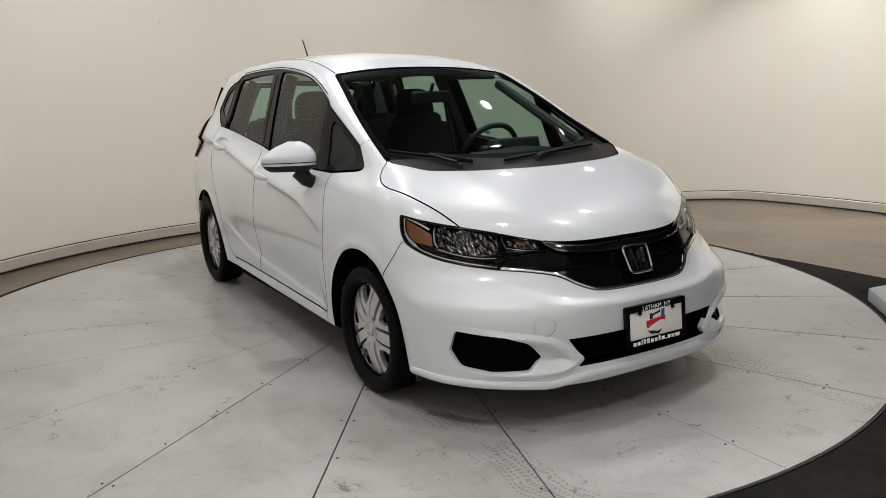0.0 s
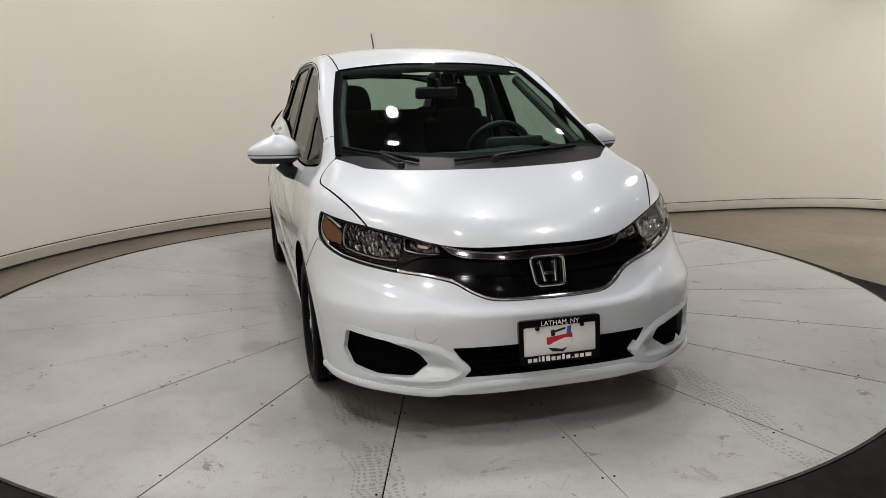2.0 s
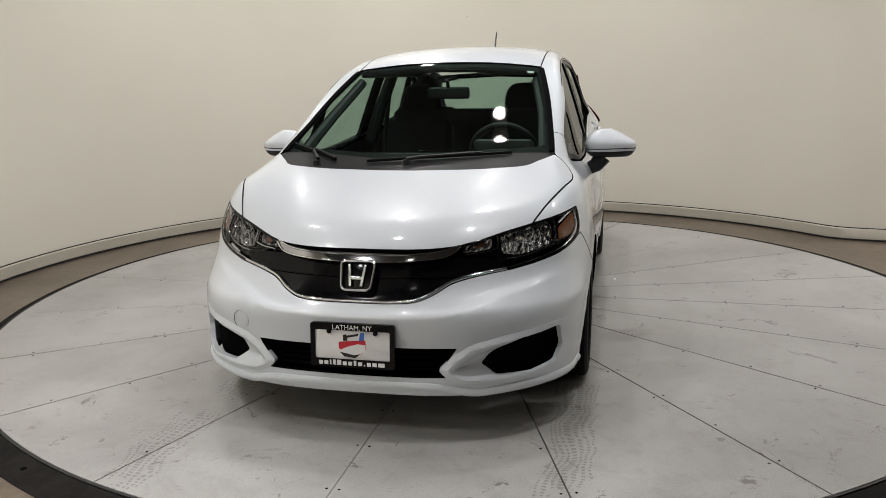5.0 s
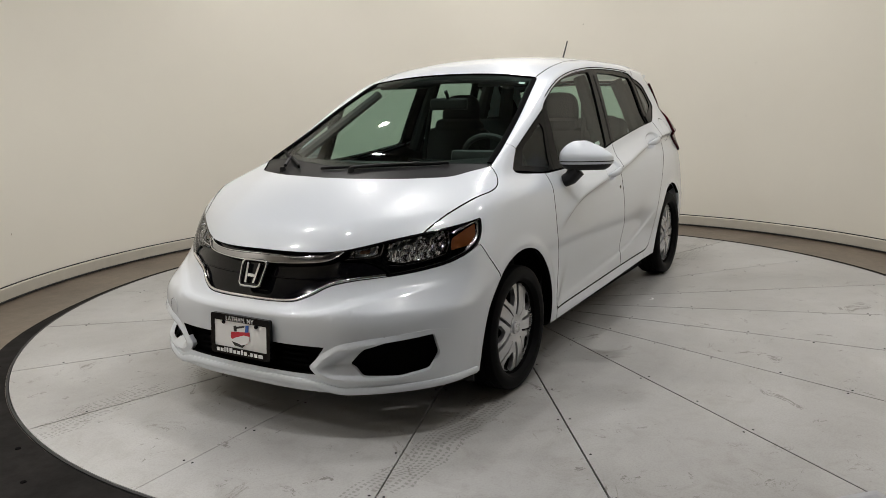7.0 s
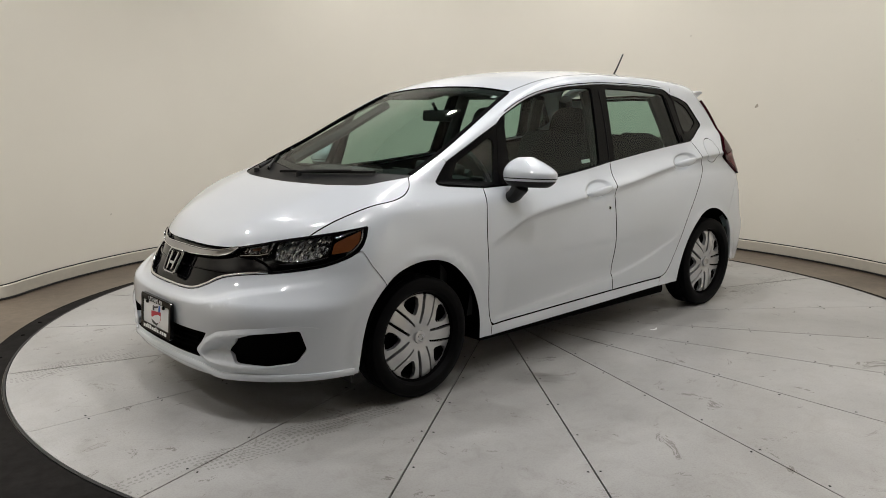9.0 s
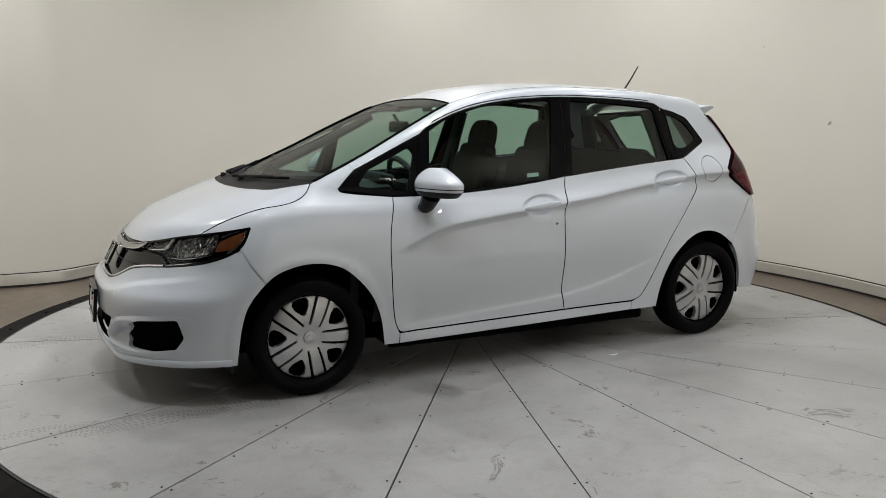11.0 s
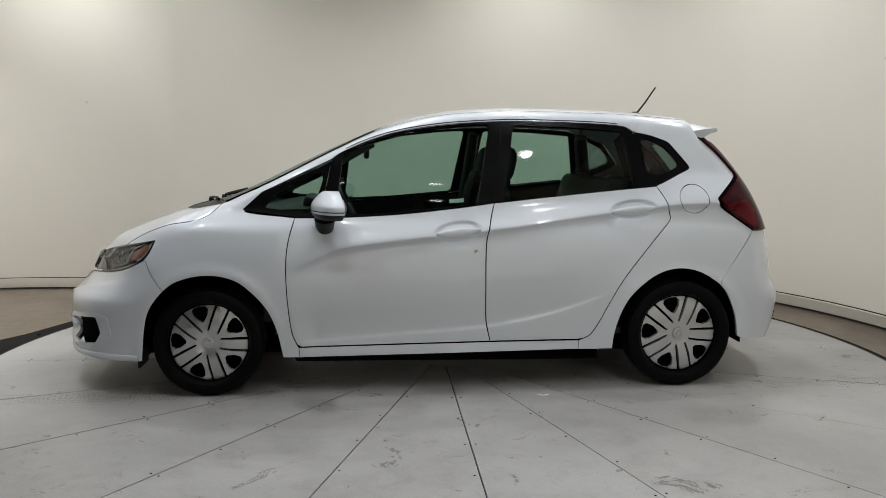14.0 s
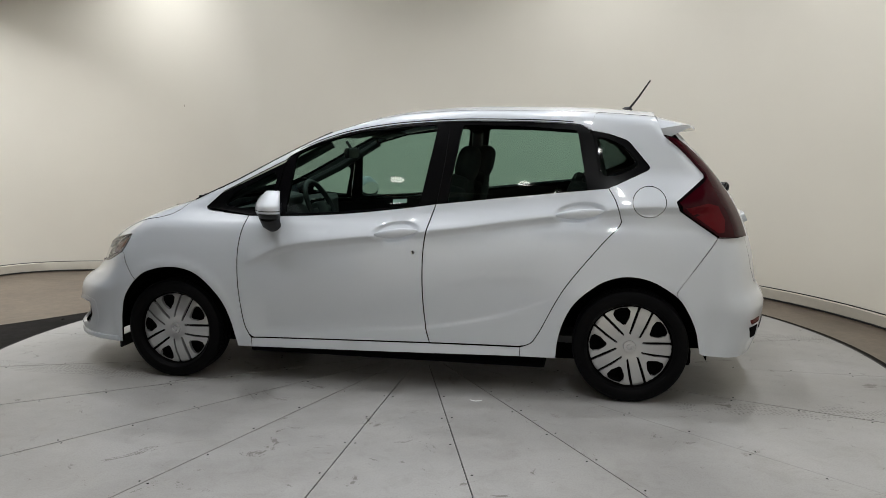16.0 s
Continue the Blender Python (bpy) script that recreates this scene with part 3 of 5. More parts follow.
def build_turntable():
    table = thing("turntable", "round turntable of scuffed grey painted steel plates with tyre marks", "turntable", at=CENTRE)
    part("edge", lathe([(DISC - 0.002, -0.10), (DISC - 0.002, 0.0), (DISC + 0.008, 0.0), (DISC + 0.008, -0.10)], 160, "z"), EDGE, table, "black rubber edge")
    part("bed", lathe([(0.0, -0.012), (DISC - 0.004, -0.012)], 96, "z"), DARK, table)
    keep = SEAMS
    for a0, a1 in zip(keep, keep[1:] + [keep[0] + 360]):
        build_plate(table, a0, a1)
    part("hub_plate", lathe([(0.0, 0.0), (0.2985, 0.0), (0.2985, -0.01)], 48, "z"), PLATE, table, "", False)
    rivets(table, keep)


def build_plate(table, a0, a1):
    n = max(4, int((a1 - a0) / 2))
    bm = bmesh.new()
    top = []
    for k, r in enumerate((0.30, DISC - 0.006)):
        start, stop = a0 + math.degrees(WIDE.get(a0, 0.0010) / r), a1 - math.degrees(WIDE.get(a1, WIDE.get(a1 - 360, 0.0010)) / r)
        row = [(r * math.cos(radians(start + (stop - start) * i / n)), r * math.sin(radians(start + (stop - start) * i / n))) for i in range(n + 1)]
        top += row if k else row[::-1]
    up = [bm.verts.new((x, y, 0.0)) for x, y in top]
    down = [bm.verts.new((x, y, -0.010)) for x, y in top]
    bm.faces.new(up)
    for i in range(len(top)):
        bm.faces.new((up[i], down[i], down[(i + 1) % len(top)], up[(i + 1) % len(top)]))
    part("plate", bm, PLATE, table, "", False)


def rivets(table, seams):
    share = None
    for s in seams:
        for r in (0.9, 1.22, 1.55, 1.88, 2.2, 2.52):
            for side in (-1, 1):
                a = radians(s) + side * random.uniform(0.020, 0.027) / r
                if random.random() < 0.3:
                    continue
                if share is None:
                    share = part("screw", lathe([(0.0, 0.0012), (0.004, 0.001), (0.0052, 0.0)], 8, "z"), DARK, table).data
                    ob = bpy.data.objects["screw"]
                else:
                    ob = new("screw", share)
                    ob.parent = table
                ob.location = (r * math.cos(a), r * math.sin(a), 0.0003)


build_room()
build_turntable()
for r, a, watts, spread in LAMPS:
    x, y = CENTRE.x + r * math.cos(radians(a)), CENTRE.y + r * math.sin(radians(a))
    spot_lamp = thing("ceiling_spot", "round white ceiling spot lamp, lit, out of view", "ceiling lamp", "ring of ceiling spots", at=(x, y, CEILING))
    part("housing", lathe([(0.08, -0.001), (0.08, -0.06), (0.11, -0.06), (0.11, -0.001)], 32, "z"), WHITE, spot_lamp)
    part("diffuser", lathe([(0.0, -0.05), (0.078, -0.05)], 32, "z"), GLOW, spot_lamp)


def build_scrap():
    bm = bmesh.new()
    rows = []
    for i in range(9):
        t = i / 8
        x, y = -0.455 - 0.064 * t, 0.925 + 0.009 * math.sin(math.pi * t)
        rows.append((bm.verts.new((x, y, 0.001)), bm.verts.new((x, y + 0.008 * math.sin(math.pi * (0.1 + 0.8 * t)), 0.004)), bm.verts.new((x, y + 0.014 * math.sin(math.pi * (0.1 + 0.8 * t)), 0.001))))
    for a, b in zip(rows, rows[1:]):
        bm.faces.new((a[0], a[1], b[1], b[0])), bm.faces.new((a[1], a[2], b[2], b[1]))
    tagged(part("plastic_scrap", bm, WHITE), "thin curved scrap of white plastic lying on the turntable", "scrap")


build_scrap()


def build_block():
    """A low chamfered block beside the disc."""
    way, out = Vector((0.717, -0.697, 0)), Vector((0.697, 0.717, 0))
    at = Vector((1.656, 2.205, 0)) + 0.075 * out
    bm = bmesh.new()
    rings = [[bm.verts.new(at + way * u + out * v + Vector((0, 0, z))) for u, v in ((i, i), (0.54 - i, i), (0.54 - i, 0.36 - i), (i, 0.36 - i))] for z, i in ((-0.003, 0.0), (0.072, 0.0), (0.135, 0.11))]
    for a, b in zip(rings, rings[1:]):
        for k in range(4):
            bm.faces.new((a[k], a[(k + 1) % 4], b[(k + 1) % 4], b[k]))
    bm.faces.new(rings[0][::-1]), bm.faces.new(rings[-1])
    bmesh.ops.bevel(bm, geom=bm.edges[:], offset=0.006, segments=2, profile=0.6, affect="EDGES")
    tagged(part("concrete_block", bm, BLOCK, None, "", True, 30), "low grey concrete block with chamfered edges beside the turntable", "block")


build_block()

# ---- the car ----
car = thing("hatchback_car", "white pearl five-door hatchback parked on the turntable, clean paint", "car")
car.rotation_euler = (0, -0.0105, 0)      # it sits nose up a little
car.scale = (1, 1.012, 1)
STANCE = Matrix.LocRotScale(None, car.rotation_euler, car.scale)

ARCH_F = smooth_line([(1.605, 0.172), (1.584, 0.35), (1.548, 0.462), (1.456, 0.570), (1.36, 0.614), (1.255, 0.628), (1.15, 0.612), (1.066, 0.564), (0.970, 0.460), (0.915, 0.34), (0.883, 0.188)], 0.012)
ARCH_R = smooth_line([(-0.886, 0.225), (-0.896, 0.33), (-0.928, 0.44), (-0.982, 0.532), (-1.080, 0.618), (-1.165, 0.658), (-1.25, 0.670), (-1.34, 0.655), (-1.424, 0.614), (-1.502, 0.550), (-1.572, 0.420), (-1.602, 0.285)], 0.012)
split_f = int(np.argmin(np.hypot(ARCH_F[:, 0] - 1.475, ARCH_F[:, 1] - 0.55)))
split_r = int(np.argmin(np.hypot(ARCH_R[:, 0] + 1.478, ARCH_R[:, 1] - 0.56)))
LAMP_TOP = smooth_line([(0.965, 0.799), (0.842, 0.777), (0.70, 0.755), (0.575, 0.735), (0.46, 0.712), (0.388, 0.699)])      # nose view
LAMP_LOW = smooth_line([(0.555, 0.603), (0.68, 0.621), (0.80, 0.647), (0.905, 0.690), (0.948, 0.735), (0.965, 0.799)])
LAMP_IN = smooth_line([(0.388, 0.699), (0.362, 0.654)])
LAMP_KEEL = smooth_line([(0.362, 0.654), (0.455, 0.650), (0.515, 0.632), (0.555, 0.603)])
GRILLE_LOW = smooth_line([(0.0, 0.507), (0.12, 0.508), (0.208, 0.514), (0.273, 0.538), (0.338, 0.571), (0.431, 0.590), (0.555, 0.603)])
HOOD_FRONT = smooth_line([(0.0, 0.689), (0.2, 0.688), (0.314, 0.692), (0.388, 0.699)])
HOOD_GAP = smooth_line([(1.727, 0.609), (1.66, 0.640), (1.51, 0.705), (1.40, 0.740), (1.31, 0.735), (1.245, 0.700), (1.213, 0.652)])  # top view
COWL_FRONT = smooth_line([(1.213, 0.652), (1.30, 0.592), (1.385, 0.525), (1.45, 0.361), (1.48, 0.12), (1.484, 0.0)])
SCREEN_LOW = smooth_line([(1.190, 0.640), (1.24, 0.49), (1.30, 0.276), (1.345, 0.1), (1.35, 0.0)])
SCREEN_SIDE = smooth_line([(0.385, 0.508), (0.50, 0.532), (0.737, 0.578), (0.99, 0.615), (1.190, 0.640)])
SCREEN_TOP = smooth_line([(0.362, 0.0), (0.368, 0.25), (0.385, 0.508)])
RAIL = smooth_line([(0.634, 1.228), (0.600, 1.256), (0.535, 1.289), (0.438, 1.331), (0.296, 1.376), (0.115, 1.411), (-0.08, 1.433), (-0.35, 1.448), (-0.75, 1.445), (-0.976, 1.430), (-1.02, 1.400)])  # side view
QUARTER = rounded([(-1.02, 1.400), (-1.090, 1.394), (-1.220, 1.350), (-1.340, 1.207), (-1.135, 1.110)], 0.025)[3:-3]
DOOR_F = smooth_line([(0.823, 0.922), (0.853, 0.80), (0.864, 0.68), (0.857, 0.50), (0.837, 0.33), (0.812, 0.262)])
DOOR_B = smooth_line([(-0.232, 1.008), (-0.203, 0.90), (-0.182, 0.79), (-0.180, 0.60), (-0.190, 0.385), (-0.215, 0.268)])
DOOR_R = smooth_line([(-1.128, 1.108), (-1.165, 1.045), (-1.192, 0.960), (-1.188, 0.922), (-1.095, 0.82), (-0.918, 0.592), (-0.798, 0.36), (-0.752, 0.295), (-0.70, 0.276)])
BELT_F = smooth_line([(0.823, 0.922), (0.55, 0.929), (0.277, 0.946), (0.0, 0.976), (-0.232, 1.008)])
BELT_R = smooth_line([(-0.232, 1.008), (-0.628, 1.054), (-1.128, 1.108)])


def to_view(view, source, pts):
    return seen(view, spot(source, pts))


FOG_FRAME = rounded([(0.775, 0.402), (0.69, 0.412), (0.60, 0.405), (0.48, 0.389), (0.388, 0.367), (0.330, 0.330), (0.277, 0.270), (0.305, 0.236), (0.350, 0.212), (0.45, 0.204), (0.62, 0.208), (0.76, 0.228), (0.795, 0.31)], 0.013)
FOG_HOLE = rounded([(0.418, 0.280), (0.470, 0.348), (0.54, 0.377), (0.708, 0.393), (0.732, 0.31), (0.695, 0.252), (0.59, 0.235), (0.465, 0.238)], 0.012)


def dished(name, parent, mat, loop, hole, rise, reach):
    """A surround that swells out at its rim and falls in towards its opening."""
    loop, hole = spaced(np.array(loop), 0.01), spaced(np.array(hole), 0.01)
    flat, tri = filled(loop, [hole], 0.010, 0.0, [np.vstack([q, q[:1]]) for q in (shrunk(loop, 0.010), shrunk(loop, 0.020))])
    p = spot("nose", flat)
    n = normals(p)
    far = np.full(len(flat), 9.0)
    for q in spaced(np.array(loop), 0.006):
        far = np.minimum(far, np.hypot(*(flat - q).T))
    fade = 1 - ramp(flat[:, 0], 0.50, 0.72)
    rise, reach = 0.0012 + (rise - 0.0012) * fade, 0.002 + (reach - 0.002) * fade
    h = 0.0012 + np.maximum(rise - 0.0012, 0) * ramp(far, 0.0, 0.022) - (rise + reach) * ramp(far, 0.020, 0.070)
    v, _, f = skirted(p + n * h[:, None], n, tri, 0.02)
    for g in (1, -1):
        ob = mesh_object(name, v * np.array([1, g, 1]), f if g > 0 else [t[::-1] for t in f], mat, parent)
        ob.data.set_sharp_from_angle(angle=radians(40))


def build_front():
    lamp_top = to_view("top", "nose", LAMP_TOP)
    inner = lamp_top[np.argmin(np.hypot(lamp_top[:, 0] - 1.727, lamp_top[:, 1] - 0.609)):]
    hood = np.vstack([to_view("top", "nose", HOOD_FRONT), inner[::-1][1:], HOOD_GAP[1:], COWL_FRONT[1:]])
    hood[0, 1] = hood[-1, 1] = 0.0
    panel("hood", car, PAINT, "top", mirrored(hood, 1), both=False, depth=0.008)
    # front bumper skin with its openings
    arch = to_view("nose", "side", ARCH_F[:split_f + 1])
    half = np.vstack([smooth_line([(0.0, 0.165), (0.28, 0.165), (0.42, 0.168), (0.587, 0.184), (0.772, 0.176), (0.90, 0.170)]), arch[:, :],
                      to_view("nose", "side", smooth_line([(1.549, 0.643), (1.575, 0.70)])), LAMP_LOW[LAMP_LOW[:, 1] < 0.695][::-1], GRILLE_LOW[::-1][1:]])
    lower = mirrored([(0.0, 0.352), (0.13, 0.352), (0.335, 0.352), (0.302, 0.300), (0.300, 0.268), (0.310, 0.242), (0.0, 0.240)], 0)
    fog_rim = shrunk(spaced(FOG_FRAME, 0.02), 0.012)
    y = np.linspace(-0.74, 0.74, 75)
    shelves = []
    for d in (-0.008, 0.003, 0.014, 0.026):
        line = seen("nose", np.stack([NOSE(SHELF(np.abs(y))) - 0.36 * (np.abs(y) / 0.8) ** 2.8, y, SHELF(np.abs(y)) + d], -1))
        shelves.append(line)
    cap = np.array([(-0.417 + 0.035 * math.cos(a), 0.41 + 0.037 * math.sin(a)) for a in np.linspace(0, 2 * math.pi, 32, endpoint=False)])
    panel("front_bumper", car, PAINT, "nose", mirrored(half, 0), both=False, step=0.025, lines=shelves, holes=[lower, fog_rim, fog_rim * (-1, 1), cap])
    panel("tow_cap_back", car, PAINT, "nose", shrunk(cap, -0.006), both=False, sink=0.0025, depth=0)
    panel("tow_cap", car, PAINT, "nose", cap, both=False, gap=0.0015)
    panel("lower_grille", car, DARK, "nose", mirrored([(0.0, 0.385), (0.40, 0.385), (0.44, 0.30), (0.40, 0.215), (0.0, 0.215)], 0), both=False, sink=0.045, depth=0)
    panel("fog_recess", car, DARK, "nose", shrunk(FOG_HOLE, -0.03), sink=0.05, depth=0)
    grille = np.vstack([GRILLE_LOW, LAMP_KEEL[::-1][1:], LAMP_IN[::-1][1:], HOOD_FRONT[::-1][1:]])
    panel("grille", car, BLACK, "nose", mirrored(grille, 0), both=False, sink=0.018, depth=0.02, gap=0.0)
    strip("grille_chrome", car, CHROME, [(0.0, 0.512), (0.12, 0.513), (0.206, 0.519), (0.270, 0.543), (0.335, 0.577), (0.43, 0.596), (0.545, 0.608)], 0.011, 0.006)
    lamp = np.vstack([LAMP_TOP, LAMP_IN[1:], LAMP_KEEL[1:], LAMP_LOW[1:-1]])
    panel("headlight", car, BEZEL, "nose", lamp, sink=0.037, depth=0.0, step=0.02)
    panel("headlight_lens", car, LENS, "nose", lamp, sink=0.0, depth=0.0, gap=0.003)


def creases(a, b):
    """Lines along the pressed edges of the flank, in the side view."""
    x = np.arange(a, b, 0.02)
    t = np.linspace(0, 2 * math.pi, 33)
    pockets = [np.stack([cx + 0.142 * q * np.cos(t), cz - 0.115 * 0.142 * q * np.cos(t) + 0.056 * q * np.sin(t)], -1) for cx, cz in ((-0.030, 0.862), (-0.985, 0.982)) for q in (0.6, 0.74, 0.87, 1.0) if a < cx < b]
    return pockets + [np.stack([x, CREASE(x) + d], -1) for d in (-0.036, -0.024, -0.012, -0.003, 0.002, 0.012, 0.03)] + [np.stack([x, LOWCR(x) + d], -1)[(x > -0.93) & (x < 0.8)] for d in (-0.030, -0.015, 0.0, 0.02, 0.05)]


def build_sides():
    gap = to_view("side", "top", HOOD_GAP)
    lamp_low, lamp_top = to_view("side", "nose", LAMP_LOW), to_view("side", "nose", LAMP_TOP)
    lamp_low = lamp_low[LAMP_LOW[:, 1] >= 0.695]
    lamp_top = lamp_top[lamp_top[:, 0] < gap[0, 0]]
    screen = to_view("side", "top", SCREEN_SIDE)
    low_screen = screen[screen[:, 0] > 1.025][::-1]
    fender = np.vstack([[(1.575, 0.70)], lamp_low, lamp_top[1:], gap, low_screen, [(1.0, 1.048), (1.092, 0.962)],
                        smooth_line([(1.085, 0.950), (1.04, 0.940), (0.823, 0.922)]), DOOR_F[1:], [(0.80, 0.242), (0.80, 0.188)], ARCH_F[::-1][:len(ARCH_F) - split_f], [(1.549, 0.643)]])
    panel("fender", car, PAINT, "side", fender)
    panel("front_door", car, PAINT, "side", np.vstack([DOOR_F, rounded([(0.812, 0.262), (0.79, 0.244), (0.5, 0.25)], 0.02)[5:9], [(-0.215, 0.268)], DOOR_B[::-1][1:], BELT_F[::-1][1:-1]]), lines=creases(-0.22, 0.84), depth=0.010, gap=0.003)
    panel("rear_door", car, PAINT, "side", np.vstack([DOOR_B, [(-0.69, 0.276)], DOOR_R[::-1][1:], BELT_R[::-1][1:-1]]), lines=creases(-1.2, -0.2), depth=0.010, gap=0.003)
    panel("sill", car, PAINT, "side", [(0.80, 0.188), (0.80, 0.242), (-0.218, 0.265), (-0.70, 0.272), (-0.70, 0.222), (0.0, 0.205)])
    roof_gap = to_view("side", "top", ROOF_SIDE)
    cut = int(np.argmin(np.abs(ROOF_SIDE[:, 0] + 1.06)))
    quarter = np.vstack([roof_gap[cut:], TAIL_OUT, [(-1.66, 0.862), (-1.478, 0.597)], ARCH_R[:split_r + 1][::-1], [(-0.80, 0.222), (-0.70, 0.222), (-0.70, 0.272)], DOOR_R[::-1][1:], QUARTER[::-1]])
    upper = to_view("rail", "top", np.vstack([SCREEN_SIDE[SCREEN_SIDE[:, 0] <= 1.025][::-1], ROOF_SIDE[1:cut + 1]]))
    lower = to_view("rail", "side", np.vstack([RAIL[::-1], [(0.80, 1.148), (1.0, 1.050)]]))
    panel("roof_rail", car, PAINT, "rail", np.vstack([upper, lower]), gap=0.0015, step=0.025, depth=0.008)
    joint = np.vstack([to_view("rail", "top", ROOF_SIDE[(ROOF_SIDE[:, 0] < -0.99) & (ROOF_SIDE[:, 0] > -1.16)]), to_view("rail", "side", [(-1.12, 1.382), (-1.05, 1.394), (-0.99, 1.420)])])
    panel("rail_joint", car, PAINT, "rail", joint, gap=0.004, step=0.025, sink=0.0012, depth=0)
    foot = np.vstack([to_view("rail", "top", SCREEN_SIDE[(SCREEN_SIDE[:, 0] > 0.95) & (SCREEN_SIDE[:, 0] < 1.10)] + (0, 0.006)), to_view("rail", "side", [(1.055, 1.004), (1.0, 1.052), (0.945, 1.080)])])
    panel("rail_joint", car, PAINT, "rail", foot, gap=0.003, step=0.02, sink=0.0012, depth=0)
    fuel = np.array([(-1.330 + 0.082 * math.cos(a), 1.043 + 0.078 * math.sin(a)) for a in np.linspace(0, 2 * math.pi, 40, endpoint=False)])
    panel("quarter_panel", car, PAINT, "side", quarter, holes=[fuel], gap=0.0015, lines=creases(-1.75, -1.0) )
    panel("fuel_flap", car, PAINT, "side", fuel, both=False, lines=creases(-1.45, -1.25))
    patch = [(1.455, 0.575), (1.50, 0.535), (1.565, 0.60), (1.60, 0.69), (1.555, 0.72), (1.52, 0.66)]
    panel("bumper_joint", car, PAINT, "side", patch, sink=0.004, depth=0)
    flap = panel("fuel_patch", car, PAINT, "side", fuel, gap=-0.003, both=False)[0]
    flap.data.transform(Matrix.Diagonal((1, -1, 1, 1)))
    flap.data.flip_normals()
    gap_line = RAIL[(RAIL[:, 0] < 0.58) & (RAIL[:, 0] > -0.96)][::2] + (0, 0.010)
    strip("door_top_gap", car, DARK, gap_line, 0.005, 0.0016, view="side", step=0.05)
    # the pillar's door gap, its glint put in as a grey strip
    strip("pillar_gap", car, GREY_PLASTIC, [(-0.236, 1.02), (-0.252, 1.12), (-0.268, 1.25), (-0.280, 1.41)], 0.004, 0.002, view="side", sink=0.004)
    strip("quarter_gap", car, DARK, [(-0.985, 1.432), (-1.022, 1.405), (-1.045, 1.365), (-1.068, 1.24), (-1.092, 1.118)], 0.005, 0.0016, view="side", sink=0.003)
    # black window surrounds and glass
    front_glass = rounded([(0.572, 1.264), (0.412, 1.328), (0.226, 1.380), (-0.07, 1.417), (-0.213, 1.424), (-0.138, 1.000), (0.288, 0.958), (0.612, 0.940)], 0.025)
    rear_glass = rounded([(-0.352, 1.424), (-0.645, 1.420), (-0.958, 1.400), (-1.018, 1.098), (-0.63, 1.056), (-0.290, 1.020)], 0.02)
    side_trim = np.vstack([[(0.64, 1.205)], RAIL[:], [(-1.06, 1.102)], BELT_R[::-1][2:], BELT_F[::-1][1:-8], [(0.70, 0.926)]])
    panel("window_trim", car, PILLAR, "side", side_trim, sink=0.006, holes=[front_glass, rear_glass], gap=0.003)
    panel("front_window", car, GLASS, "side", front_glass, sink=0.014, depth=0, gap=-0.01)
    panel("rear_window", car, GLASS, "side", rear_glass, sink=0.014, depth=0, gap=-0.01)
    panel("pillar_cover", car, PILLAR, "side", rounded([(-0.975, 1.385), (-1.044, 1.372), (-1.084, 1.126), (-1.032, 1.108)], 0.01), sink=0.003, depth=0.004)
    panel("pillar_foot", car, PILLAR, "side", rounded([(-1.04, 1.15), (-1.095, 1.155), (-1.148, 1.118), (-1.122, 1.103), (-1.04, 1.095)], 0.008), sink=-0.001, depth=0.004)
    q_glass = rounded([(-1.062, 1.365), (-1.105, 1.362), (-1.200, 1.320), (-1.280, 1.222), (-1.165, 1.168), (-1.090, 1.170)], 0.035)
    q_trim = np.vstack([[(-1.017, 1.390)], QUARTER, [(-1.06, 1.102)]])
    panel("quarter_trim", car, PILLAR, "side", q_trim, sink=0.005, holes=[q_glass], gap=0.002)
    panel("quarter_window", car, DARK_GLASS, "side", q_glass, sink=0.01, depth=0, gap=-0.01)
    s_glass = rounded([(0.985, 0.972), (0.93, 1.045), (0.70, 1.160), (0.680, 1.130), (0.735, 0.946)], 0.02)
    s_trim = [(1.085, 0.953), (1.088, 0.965), (1.0, 1.048), (0.636, 1.217), (0.70, 0.926), (0.823, 0.925)]
    panel("sail_trim", car, PILLAR, "side", s_trim, sink=0.005, holes=[s_glass], gap=0.002)
    panel("sail_window", car, GLASS, "side", s_glass, sink=0.01, depth=0, gap=-0.01)


ROOF_SIDE = smooth_line([(0.385, 0.508), (0.15, 0.508), (-0.2, 0.502), (-0.8, 0.495), (-1.36, 0.480)])   # top view
TAIL_OUT = smooth_line([(-1.40, 1.375), (-1.50, 1.290), (-1.600, 1.182)])
TAIL_OUT = np.vstack([TAIL_OUT, [(-1.60, 1.165)], smooth_line([(-1.53, 1.105), (-1.462, 1.047)]), smooth_line([(-1.480, 1.000), (-1.560, 0.945), (-1.665, 0.875)])])


